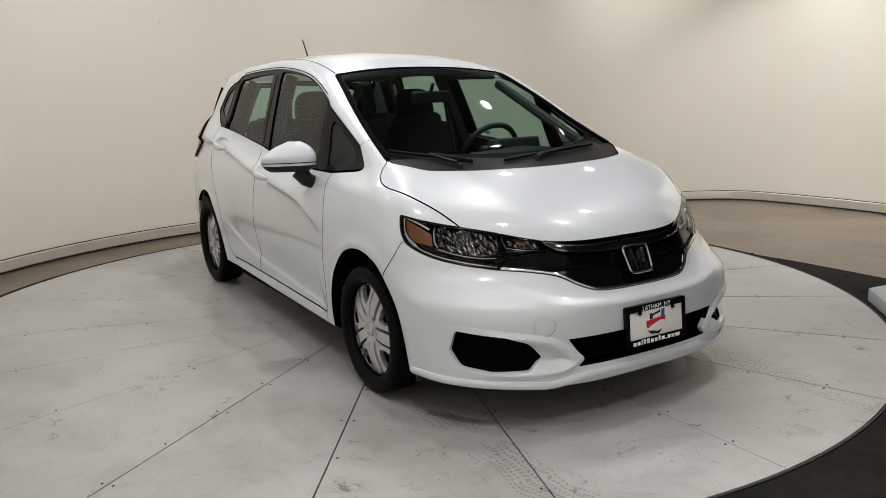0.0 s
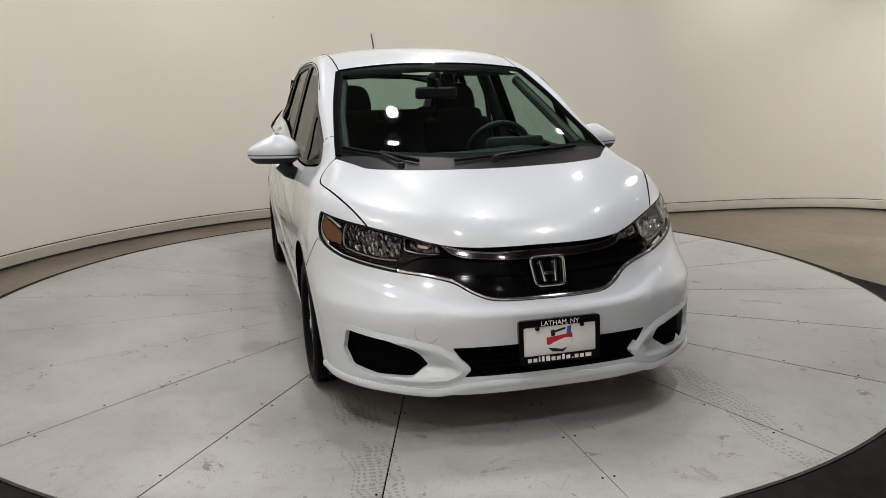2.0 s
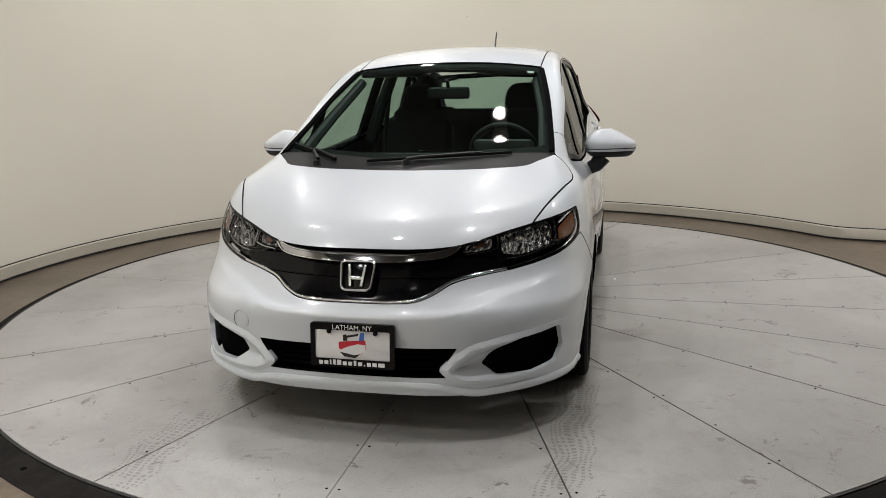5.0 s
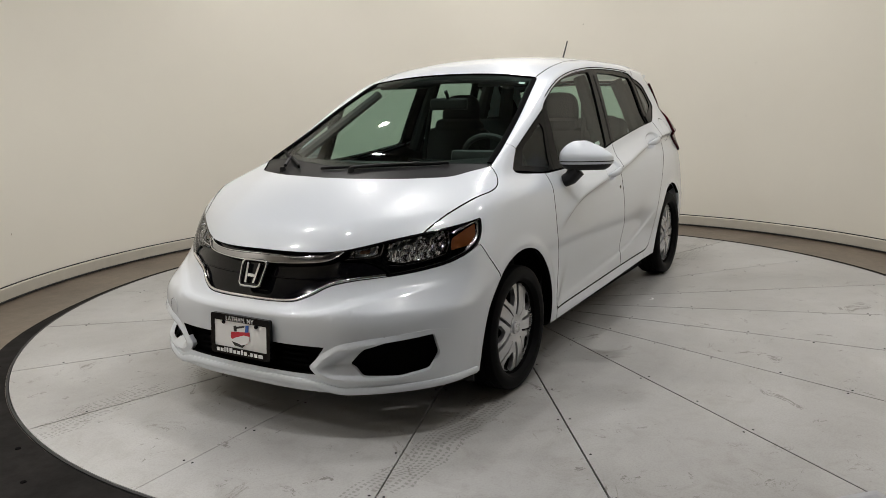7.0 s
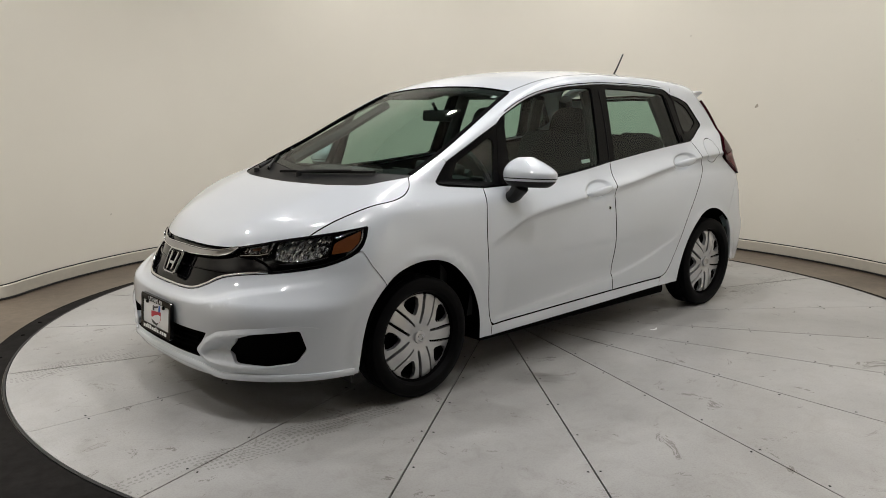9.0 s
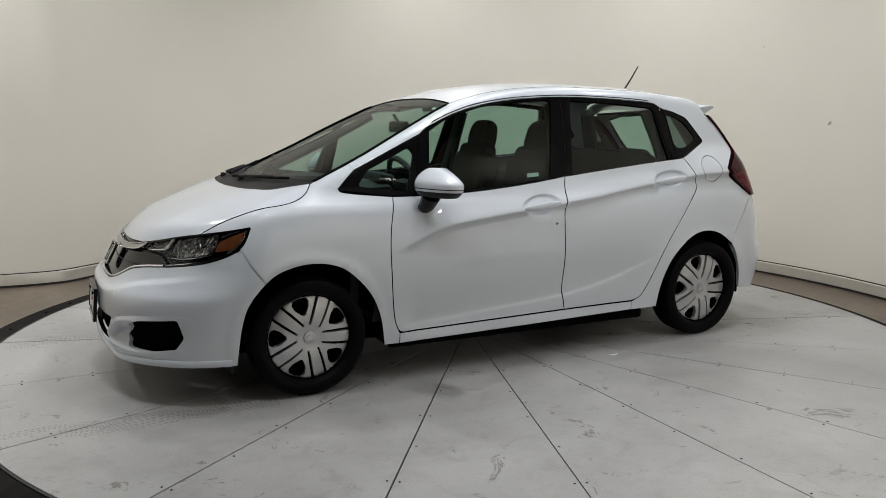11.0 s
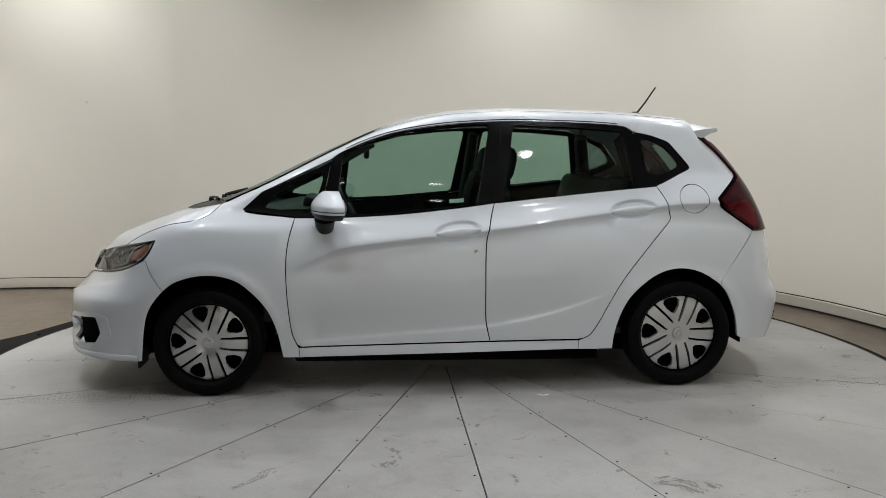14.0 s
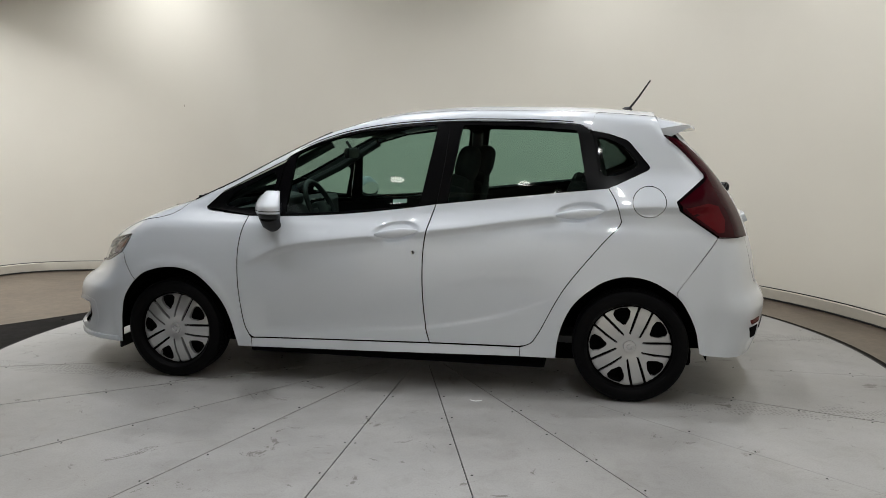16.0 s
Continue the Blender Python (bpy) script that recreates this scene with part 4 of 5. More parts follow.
def build_top():
    roof = np.vstack([SCREEN_TOP, ROOF_SIDE[1:], [(-1.37, 0.25), (-1.375, 0.0)]])
    strip("roof_moulding", car, DARK, ROOF_SIDE[:-2:2], 0.006, 0.0006, view="top", step=0.06)
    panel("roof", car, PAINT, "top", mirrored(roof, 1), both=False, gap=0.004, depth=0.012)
    screen = mirrored(np.vstack([SCREEN_TOP, SCREEN_SIDE[1:], SCREEN_LOW[1:]]), 1)
    panel("windscreen", car, SCREEN, "top", screen, both=False, sink=0.004, depth=0, gap=0.004)
    inner = mirrored([(0.42, 0.0), (0.425, 0.30), (0.440, 0.490), (0.737, 0.556), (0.99, 0.592), (1.13, 0.605), (1.20, 0.44), (1.26, 0.20), (1.275, 0.0)], 1)
    panel("windscreen_border", car, RUBBER, "top", screen, both=False, sink=0.007, depth=0, gap=0.003, holes=[inner])
    strip("windscreen_moulding", car, DARK, SCREEN_SIDE[1:], 0.026, 0.006, view="top", step=0.05)
    cowl = np.vstack([COWL_FRONT[::-1], SCREEN_LOW])
    panel("cowl", car, GREY_PLASTIC, "top", mirrored(cowl, 1), both=False, sink=0.004)


def build_rear():
    # hatch, rear glass, tail lamps and bumper
    out = to_view("tail", "side", TAIL_OUT)
    inner = smooth_line([(0.615, 0.868), (0.62, 1.0), (0.66, 1.12), (0.75, 1.25), (0.90, 1.375)])
    lamp_loop = np.vstack([out, inner[:-1]])
    panel("tail_light_back", car, DARK, "tail", shrunk(spaced(lamp_loop, 0.02), -0.010), sink=0.003, depth=0)
    panel("tail_light", car, DARK_RED, "tail", lamp_loop, gap=0.003, sink=-0.016, depth=0.04)
    window = mirrored([(0.0, 1.385), (0.55, 1.372), (0.72, 1.34), (0.61, 1.17), (0.54, 1.09), (0.40, 1.068), (0.0, 1.055)], 0)
    hatch = mirrored(np.vstack([[(0.0, 1.41), (0.5, 1.40), (0.86, 1.385)], inner[::-1][2:], [(0.58, 0.70), (0.52, 0.62), (0.0, 0.60)]]), 0)
    panel("tailgate", car, PAINT, "tail", hatch, both=False, holes=[window])
    panel("rear_window_glass", car, GLASS, "tail", window, both=False, sink=0.008, depth=0, gap=-0.01)
    arch = to_view("tail", "side", ARCH_R[split_r:])
    low = smooth_line([(arch[-1][0] - 0.02, 0.275), (0.75, 0.262), (0.4, 0.255), (0.0, 0.255)])
    bumper = np.vstack([[(0.0, 0.597), (0.52, 0.617), (0.58, 0.70), (0.613, 0.866)], to_view("tail", "side", [(-1.665, 0.873), (-1.478, 0.597)]), arch, low])
    panel("rear_bumper", car, PAINT, "tail", mirrored(bumper, 0), both=False)


build_front()
build_sides()
build_top()
build_rear()


# ---- lamps, grille and bumper details ----
def build_face():
    # lamp insides under the clear lens
    reflectors = (("main_reflector", FACET, [(0.552, 0.722), (0.62, 0.736), (0.72, 0.753), (0.795, 0.765), (0.803, 0.745), (0.798, 0.705), (0.775, 0.674), (0.70, 0.655), (0.61, 0.645), (0.548, 0.655)], 0.028),
                  ("inner_reflector", FACET, [(0.400, 0.693), (0.46, 0.704), (0.518, 0.715), (0.512, 0.680), (0.470, 0.671), (0.385, 0.667)], 0.022),
                  ("side_marker", AMBER, [(0.806, 0.685), (0.818, 0.733), (0.884, 0.764), (0.940, 0.785), (0.930, 0.738), (0.890, 0.700)], 0.010))
    for name, mat, loop, sink in reflectors:
        panel(name, car, mat, "nose", rounded(loop, 0.012), sink=sink, depth=0.0, step=0.015)
    for u, z, r in ((0.690, 0.702, 0.034),):
        p = spot("nose", [(u, z)], 0.040)[0]
        for side in (1, -1):
            q = Vector((p[0], p[1] * side, p[2]))
            d = Vector((0.86, 0.42 * side, 0.05))
            bm = lathe([(r, 0.012), (r * 0.96, 0.016), (r * 0.80, 0.004), (r * 0.5, -0.006), (r * 0.3, 0.004), (0.0, 0.010)], 24, "z")
            bmesh.ops.transform(bm, matrix=Matrix.Translation(q) @ d.to_track_quat("Z", "Y").to_matrix().to_4x4(), verts=bm.verts)
            part("bowl", bm, CHROME, car)
    panel("signal_bulb", car, AMBER_DIM, "nose", rounded([(0.432, 0.694), (0.485, 0.703), (0.480, 0.686), (0.440, 0.681)], 0.006), sink=0.019, depth=0.0, step=0.01)
    strip("lamp_ledge", car, CHROME, [(0.392, 0.663), (0.47, 0.667), (0.520, 0.676)], 0.006, 0.008, sink=0.016)
    strip("lamp_divider", car, CHROME, [(0.538, 0.722), (0.533, 0.700), (0.524, 0.676)], 0.007, 0.010, sink=0.014)
    strip("lamp_brow", car, BLACK, [(0.55, 0.724), (0.62, 0.738), (0.72, 0.755), (0.80, 0.769)], 0.016, 0.008, sink=0.016)
    strip("lamp_ledge", car, DARK_CHROME, [(0.56, 0.640), (0.62, 0.641), (0.70, 0.652), (0.79, 0.674)], 0.007, 0.006, sink=0.024)
    strip("marker_wall", car, DARK_CHROME, [(0.808, 0.762), (0.810, 0.74), (0.804, 0.705), (0.788, 0.680)], 0.009, 0.012, sink=0.020)
    strip("lamp_chrome_line", car, CHROME, [(0.558, 0.609), (0.68, 0.628), (0.80, 0.654), (0.895, 0.694), (0.935, 0.735)], 0.006, 0.004, sink=0.008)
    strip("marker_rim", car, CHROME, [(0.828, 0.750), (0.868, 0.768), (0.905, 0.782), (0.945, 0.795)], 0.011, 0.004, sink=0.008)
    strip("marker_rim", car, CHROME, [(0.945, 0.790), (0.938, 0.750), (0.912, 0.715), (0.872, 0.688)], 0.007, 0.004, sink=0.008)
    strip("lamp_gasket", car, BLACK, LAMP_TOP[::2], 0.009, 0.0015, sink=0.001)
    strip("lamp_gasket", car, BLACK, LAMP_LOW[::2], 0.009, 0.0015, sink=0.001)
    # chrome wing over the grille
    wing = np.vstack([smooth_line([(0.0, 0.675), (0.10, 0.674), (0.20, 0.674), (0.30, 0.683), (0.375, 0.702)]), smooth_line([(0.380, 0.694), (0.345, 0.672), (0.30, 0.658), (0.193, 0.649), (0.08, 0.645), (0.0, 0.645)])])
    panel("grille_wing", car, DARK_CHROME, "nose", mirrored(wing, 0), both=False, sink=-0.004, depth=0.012, gap=0.0, step=0.012)
    strip("wing_edge", car, CHROME, [(0.0, 0.646), (0.08, 0.646), (0.193, 0.650), (0.30, 0.659), (0.345, 0.673), (0.378, 0.696)], 0.007, 0.006, sink=-0.004)
    strip("wing_edge", car, CHROME, [(0.0, 0.6745), (0.10, 0.6735), (0.20, 0.6735), (0.30, 0.6825), (0.372, 0.700)], 0.005, 0.006, sink=-0.004)
    strip("grille_bar", car, BLACK, [(-0.5, 0.590), (-0.25, 0.590), (0, 0.590), (0.25, 0.590), (0.5, 0.590)], 0.006, 0.004, both=False, sink=0.016)
    for z in (0.262, 0.285, 0.308, 0.331):
        strip("lower_grille_bar", car, DARK, [(-0.265, z), (-0.14, z), (0.0, z), (0.14, z), (0.265, z)], 0.008, 0.012, both=False, sink=0.035)
    # badge: a rounded chrome frame round two uprights and a bar
    badge = new("badge")
    badge.parent = car
    badge.matrix_basis = pose(2.052, 0.003, 0.601, 0, -26, 0)
    outline = rounded([(-0.066, 0.055), (0.066, 0.055), (0.056, -0.055), (-0.056, -0.055)], 0.022, 6)
    part("badge_frame", tube([(0.006, y, z) for y, z in np.vstack([outline, outline[:2]])], 0.0058, 8), BADGE, badge)
    for s in (1, -1):
        bm = box((0.014, 0.0115, 0.086), (0.007, 0.026 * s, 0.0), 0.004, 2, pose(0, 0, 0, -7 * s, 0, 0))
        part("badge_upright", bm, BADGE, badge)
    part("badge_bar", box((0.013, 0.046, 0.014), (0.006, 0, -0.010), 0.004), BADGE, badge)
    part("badge_back", box((0.006, 0.116, 0.100), (-0.004, 0, 0), 0.002), BLACK, badge)
    # mouldings round the fog recess and the chin
    dished("fog_surround", car, PAINT, FOG_FRAME, FOG_HOLE, 0.010, 0.034)
    strip("bumper_lip", car, PAINT, [(-0.90, 0.186), (-0.78, 0.190), (-0.615, 0.190), (-0.46, 0.182), (-0.386, 0.180), (-0.29, 0.200), (-0.167, 0.205), (0.0, 0.203),
                                     (0.167, 0.205), (0.29, 0.200), (0.386, 0.180), (0.46, 0.182), (0.615, 0.190), (0.78, 0.190), (0.90, 0.186)], 0.030, 0.011, both=False)


def build_licence_plate():
    plate = new("licence_plate")
    plate.parent = car
    plate.matrix_basis = pose(2.150, 0.008, 0.362, 0, -4, 0)
    tagged(plate, "white dealer plate in a black frame")
    out = rounded([(-0.160, 0.083), (0.160, 0.083), (0.160, -0.083), (-0.160, -0.083)], 0.012)
    hole = rounded([(-0.142, 0.056), (0.142, 0.056), (0.142, -0.052), (-0.142, -0.052)], 0.006)
    flat, tri = filled(out, [hole], 0.03)
    p = np.stack([np.full(len(flat), 0.008), flat[:, 0], flat[:, 1]], -1)
    v, n, f = skirted(p, np.tile([1.0, 0, 0], (len(p), 1)), tri, 0.016)
    mesh_object("plate_frame", v, f, BLACK, plate, "", True, n)
    part("plate_sheet", box((0.003, 0.290, 0.122), (0.002, 0, 0), 0.001), WHITE, plate)
    for y in (-0.088, 0.088):
        part("plate_screw", lathe([(0.0, 0.010), (0.005, 0.010), (0.008, 0.007), (0.009, 0.002)], 12, "x", (0.004, y, 0.050)), BLACK, plate)

    def words(text, z, size, mat):
        cu = bpy.data.curves.new("lettering", "FONT")
        cu.body, cu.size, cu.align_x, cu.align_y, cu.extrude = text, size, "CENTER", "CENTER", 0.0004
        tmp = bpy.data.objects.new("tmp", cu)
        me = bpy.data.meshes.new_from_object(tmp)
        bpy.data.objects.remove(tmp)
        me.materials.append(mat)
        ob = new("lettering", me)
        ob.parent = plate
        ob.matrix_basis = Matrix.Translation((0.0088, 0, z)) @ Matrix(((0, 0, 1, 0), (1, 0, 0, 0), (0, 1, 0, 0), (0, 0, 0, 1)))
        return ob
    words("LATHAM, NY", 0.0665, 0.026, WHITE)
    y = -0.128
    for w, tall in ((0.015, 0), (0.015, 0), (0.006, 1), (0.010, 1), (0.016, 1), (0.015, 0), (0.015, 0), (0.010, 1), (0.016, 0), (0.006, 2), (0.015, 0), (0.016, 0), (0.024, 0)):
        h = (0.014, 0.019, 0.005)[tall]
        part("letter_bar", box((0.0008, w, h), (0.0086, y + w / 2, -0.0745 + h / 2)), WHITE, plate, "", False)
        y += w + 0.006

    def shape(name, loop, x, mat):
        flat, tri = filled(np.array(loop, float), (), 0.02)
        p = np.stack([np.full(len(flat), x), flat[:, 0], flat[:, 1]], -1)
        v, n, f = skirted(p, np.tile([1.0, 0, 0], (len(p), 1)), tri, 0.0008)
        mesh_object(name, v, f, mat, plate, "", False)
    shape("print_shield", [(-0.052, 0.012), (0.05, 0.022), (0.052, -0.012), (0.034, -0.030), (0.006, -0.040), (-0.03, -0.028), (-0.052, -0.012)], 0.0046, RED_INK)
    shape("print_car", [(-0.050, -0.020), (-0.02, -0.006), (0.02, 0.006), (0.050, 0.004), (0.050, -0.016), (0.02, -0.038), (-0.02, -0.036)], 0.0053, WHITE)
    shape("print_shadow", [(-0.048, -0.026), (-0.02, -0.030), (0.006, -0.036), (0.03, -0.030), (0.012, -0.046), (-0.03, -0.042)], 0.006, BLACK_INK)
    shape("print_stroke", [(-0.030, 0.026), (0.022, 0.038), (0.024, 0.046), (-0.034, 0.034)], 0.0053, BLACK_INK)
    shape("print_stroke", [(-0.034, 0.016), (-0.018, 0.018), (-0.022, 0.042), (-0.036, 0.038)], 0.0058, BLACK_INK)
    shape("print_figure", [(0.026, 0.018), (0.044, 0.022), (0.046, 0.050), (0.030, 0.048)], 0.0058, BLUE_INK)


# ---- wheels ----
def wheel_cover():
    """The outline of the cover: a disc with five pockets and ten slots, domed."""
    def turned(pts, a):
        c, s = math.cos(radians(a)), math.sin(radians(a))
        return np.array([(x * c - y * s, x * s + y * c) for x, y in pts])
    circle = np.array([(0.199 * math.cos(a), 0.199 * math.sin(a)) for a in np.linspace(0, 2 * math.pi, 72, endpoint=False)])
    holes = []
    for k in range(5):
        a = 72 * k + 40
        for s in (1, -1):
            slot = [(0.054, 0.0190 * s), (0.190, 0.0260 * s), (0.188, 0.0375 * s), (0.120, 0.0350 * s), (0.058, 0.0285 * s)]
            holes.append(turned(slot[::s], a))
        holes.append(turned(rounded([(0.106, 0.006), (0.106, -0.006), (0.136, -0.032), (0.164, -0.041), (0.180, -0.030), (0.185, 0.0), (0.180, 0.030), (0.164, 0.041), (0.136, 0.032)], 0.004), a + 36))
    flat, tri = filled(circle, holes, 0.013)
    r = np.hypot(flat[:, 0], flat[:, 1])
    ang = np.degrees(np.arctan2(flat[:, 1], flat[:, 0]))
    off = np.abs((ang - 40 + 36) % 72 - 36)
    h = 0.016 * (1 - ramp(r, 0.10, 0.20)) - 0.012 * ramp(r, 0.188, 0.199) + 0.004 * (np.radians(off) * r < 0.026) * ramp(r, 0.05, 0.08) - 0.006 * (1 - ramp(r, 0.03, 0.07))
    p = np.stack([flat[:, 0], h, flat[:, 1]], -1)
    n = np.tile([0.0, 1.0, 0.0], (len(p), 1))
    v, _, f = skirted(p, n, tri, 0.022)
    return v, f


def build_wheels():
    v, f = wheel_cover()
    tyre_profile = [(0.215, 0.060), (0.221, 0.074), (0.230, 0.086), (0.246, 0.092), (0.262, 0.0915), (0.277, 0.086), (0.287, 0.078), (0.2905, 0.066), (0.2915, 0.045),
                    (0.2860, 0.0435), (0.2860, 0.0365), (0.2920, 0.035), (0.2925, 0.006), (0.2865, 0.0045), (0.2865, -0.0045), (0.2925, -0.006), (0.2920, -0.035),
                    (0.2860, -0.0365), (0.2860, -0.0435), (0.2915, -0.045), (0.2905, -0.066), (0.277, -0.086), (0.240, -0.092), (0.200, -0.075)]
    for x in (1.263, -1.263):
        for s in (1, -1):
            wheel = new("wheel")
            wheel.parent = car
            size = 0.965 if x > 0 else 1.0
            wheel.matrix_basis = STANCE.inverted() @ pose(x, 0.745 * s, 0.2925 * size, 0, 0, 0 if s > 0 else 180) @ Matrix.Diagonal((size, 1, size, 1))
            part("tyre", lathe(tyre_profile, 72), RUBBER, wheel, "black road tyre", True, 30)
            mesh = mesh_object("wheel_cover", v * np.array([1.10, 1, 1.10]) + np.array([0, 0.052, 0]), f, SILVER, wheel, "silver plastic wheel cover", True)
            mesh.data.set_sharp_from_angle(angle=radians(30))
            part("rim", lathe([(0.216, 0.064), (0.206, 0.05), (0.180, 0.02), (0.0, 0.012)], 40), DARK, wheel, "dark steel rim")
            part("cap", lathe([(0.0, 0.074), (0.020, 0.0735), (0.030, 0.071), (0.033, 0.060)], 32), SILVER, wheel)
            part("cap_mark", lathe([(0.012, 0.0738), (0.013, 0.0752), (0.016, 0.0752), (0.017, 0.0738)], 20), CHROME, wheel)
            part("trim_ring", lathe([(0.2160, 0.060), (0.2180, 0.066), (0.2220, 0.066), (0.2235, 0.058)], 64), SILVER, wheel)


def build_underbody():
    for x, r in ((1.263, 0.375), (-1.263, 0.385)):
        for s in (1, -1):
            bm = bmesh.new()
            rows = []
            for k in range(25):
                a = math.pi * (-0.04 + 1.08 * k / 24)
                c, z = x + r * math.cos(a), 0.285 + r * math.sin(a)
                rows.append([bm.verts.new((c, 0.50 * s, z)), bm.verts.new((c, (0.745 if abs(c) > 1.5 else 0.79) * s, z))])
            for a, b in zip(rows, rows[1:]):
                bm.faces.new((a[0], a[1], b[1], b[0]))
            bm.faces.new([q[0] for q in rows])
            part("wheel_liner", bm, DARK, car)
    part("floor_pan", box((3.3, 1.06, 0.10), (0.05, 0, 0.192), 0.02), DARK, car)
    part("floor_pan", box((1.66, 1.52, 0.06), (0.0, 0, 0.180), 0.02), DARK, car)
    part("engine_block", box((0.70, 0.96, 0.42), (1.50, 0, 0.46), 0.04), DARK, car)
    part("air_dam", box((0.02, 1.30, 0.05), (1.66, 0, 0.155), 0.005), PLASTIC, car)
    for s in (1, -1):
        part("spat", box((0.012, 0.16, 0.07), (1.628, 0.70 * s, 0.165), 0.004), PLASTIC, car)
    part("exhaust", tube([(-1.2, -0.4, 0.22), (-1.6, -0.42, 0.23), (-1.82, -0.42, 0.235)], 0.022, 10), DARK, car)
    part("rear_shelf", box((0.75, 1.10, 0.30), (-1.40, 0, 0.48), 0.04), DARK, car)


# ---- mirrors, handles, wipers, aerial, spoiler ----
def build_mirrors():
    for s in (1, -1):
        mirror = new("wing_mirror")
        mirror.parent = car
        mirror.location = (0.640, 0.890 * s, 0.990)
        mirror.rotation_euler = (0, 0, radians(26 * s))

        def shell(low, high, scale=1.0):
            bm = bmesh.new()
            rows = []
            nz, na = 12, 28
            for i in range(nz + 1):
                w = low + (high - low) * i / nz
                row = []
                for j in range(na):
                    a = 2 * math.pi * j / na
                    c, d = math.cos(a), math.sin(a)
                    k = max(0.0, 1 - abs(w) ** (1.9 if w > 0 else 3.0)) ** (1 / 2.0)
                    deep = 0.074 * (1 - max(w, 0) ** 1.5) if w > 0 else 0.074 * k
                    x = deep * c ** 0.75 if c > 0 else -0.056 * abs(c) ** 0.5
                    y = 0.132 * k * math.copysign(abs(d) ** 0.9, d)
                    z = 0.080 * w - 0.30 * max(y, -0.03) * max(w, 0) + 0.02 * x
                    row.append(bm.verts.new((x * scale, y * s * scale, z * scale)))
                rows.append(row)
            for a, b in zip(rows, rows[1:]):
                for j in range(na):
                    bm.faces.new((a[j], a[(j + 1) % na], b[(j + 1) % na], b[j]))
            bm.faces.new(rows[0][::-1]), bm.faces.new(rows[-1])
            bmesh.ops.remove_doubles(bm, verts=bm.verts, dist=0.0004)
            return bm
        part("mirror_shell", shell(-0.42, 1.0), PAINT, mirror, "white shell", True, 50)
        part("mirror_base", shell(-0.80, -0.43, 0.985), PLASTIC, mirror, "black lower cap", True, 50)
        part("mirror_seam", shell(-0.28, -0.22, 1.006), PLASTIC, mirror, "", True, 50)
        bm = bmesh.new()
        bmesh.ops.create_circle(bm, cap_ends=True, segments=28, radius=1.0, matrix=Matrix.Translation((-0.0595, 0, -0.006)) @ pose(0, 0, 0, 0, 90, 0) @ Matrix.Diagonal((0.046, 0.092, 1, 1)))
        part("mirror_glass", bm, MIRROR, mirror, "", False)
        bm = tube([(0.0, -0.045 * s, -0.062), (-0.008, -0.075 * s, -0.105), (-0.03, -0.125 * s, -0.135)], 0.042, 12, 0.030)
        bmesh.ops.transform(bm, matrix=Matrix.Diagonal((1.35, 1, 1, 1)), verts=bm.verts)
        part("mirror_stalk", bm, PLASTIC, mirror, "black stalk")


def build_handles():
    for x0, x1, z0, z1 in ((0.085, -0.150, 0.845, 0.872), (-0.865, -1.105, 0.966, 0.994)):
        for s in (1, -1):
            rows = []
            bm = bmesh.new()
            n, m = 16, 12
            for i in range(n + 1):
                t = i / n
                x, z = x0 + (x1 - x0) * t, z0 + (z1 - z0) * t
                y = spot("side", [(x0 + 0.01, z0)])[0][1] * (1 - t) + spot("side", [(x1 - 0.01, z1)])[0][1] * t + 0.022 * math.sin(math.pi * t) ** 0.6
                h = 0.004 + 0.0185 * math.sin(math.pi * min(max(t, 0.0), 1.0)) ** 0.55
                d = 0.003 + 0.010 * math.sin(math.pi * t) ** 0.5
                rows.append([bm.verts.new((x, (y + d * math.cos(2 * math.pi * k / m)) * s, z + h * math.sin(2 * math.pi * k / m))) for k in range(m)])
            for a, b in zip(rows, rows[1:]):
                for k in range(m):
                    bm.faces.new((a[k], a[(k + 1) % m], b[(k + 1) % m], b[k]))
            bm.faces.new(rows[0]), bm.faces.new(rows[-1][::-1])
            part("door_handle", bm, PAINT, car)
    y = spot("side", [(-0.126, 0.757)])[0][1]
    part("door_lock", lathe([(0.0, 0.002), (0.006, 0.002), (0.0075, 0.003), (0.010, 0.003), (0.011, 0.0)], 20, "y", (-0.126, y, 0.757)), CHROME, car)
    part("keyhole", box((0.004, 0.002, 0.010), (-0.126, y + 0.0032, 0.757)), DARK, car)


def build_wipers():
    for pts, blade in (((1.30, -0.50), ((1.135, -0.610), (1.24, -0.48), (1.372, -0.315))), ((1.375, 0.05), ((1.392, -0.16), (1.355, 0.05), (1.300, 0.34), (1.262, 0.47)))):
        wiper = new("wiper")
        wiper.parent = car
        b = spot("top", blade) + np.array([0, 0, 0.012])
        line = spot("top", smooth_line(blade, 0.04)) + np.array([0, 0, 0.006])
        part("wiper_blade", tube(line, 0.007, 6), RUBBER, wiper)
        line = spot("top", smooth_line([(1.40, 0.02) if pts[1] > 0 else (1.375, -0.40), b[1][:2] + np.array([0.015, 0.02]), b[2][:2]], 0.05)) + np.array([0, 0, 0.014])
        part("wiper_arm", tube(line, 0.009, 6, 0.005), PLASTIC, wiper)
    for y in (-0.40, 0.02):
        p = spot("top", [(1.395, y)])[0]
        part("wiper_pivot", lathe([(0.0, 0.016), (0.014, 0.014), (0.017, -0.01)], 14, "z", tuple(p)), PLASTIC, car)


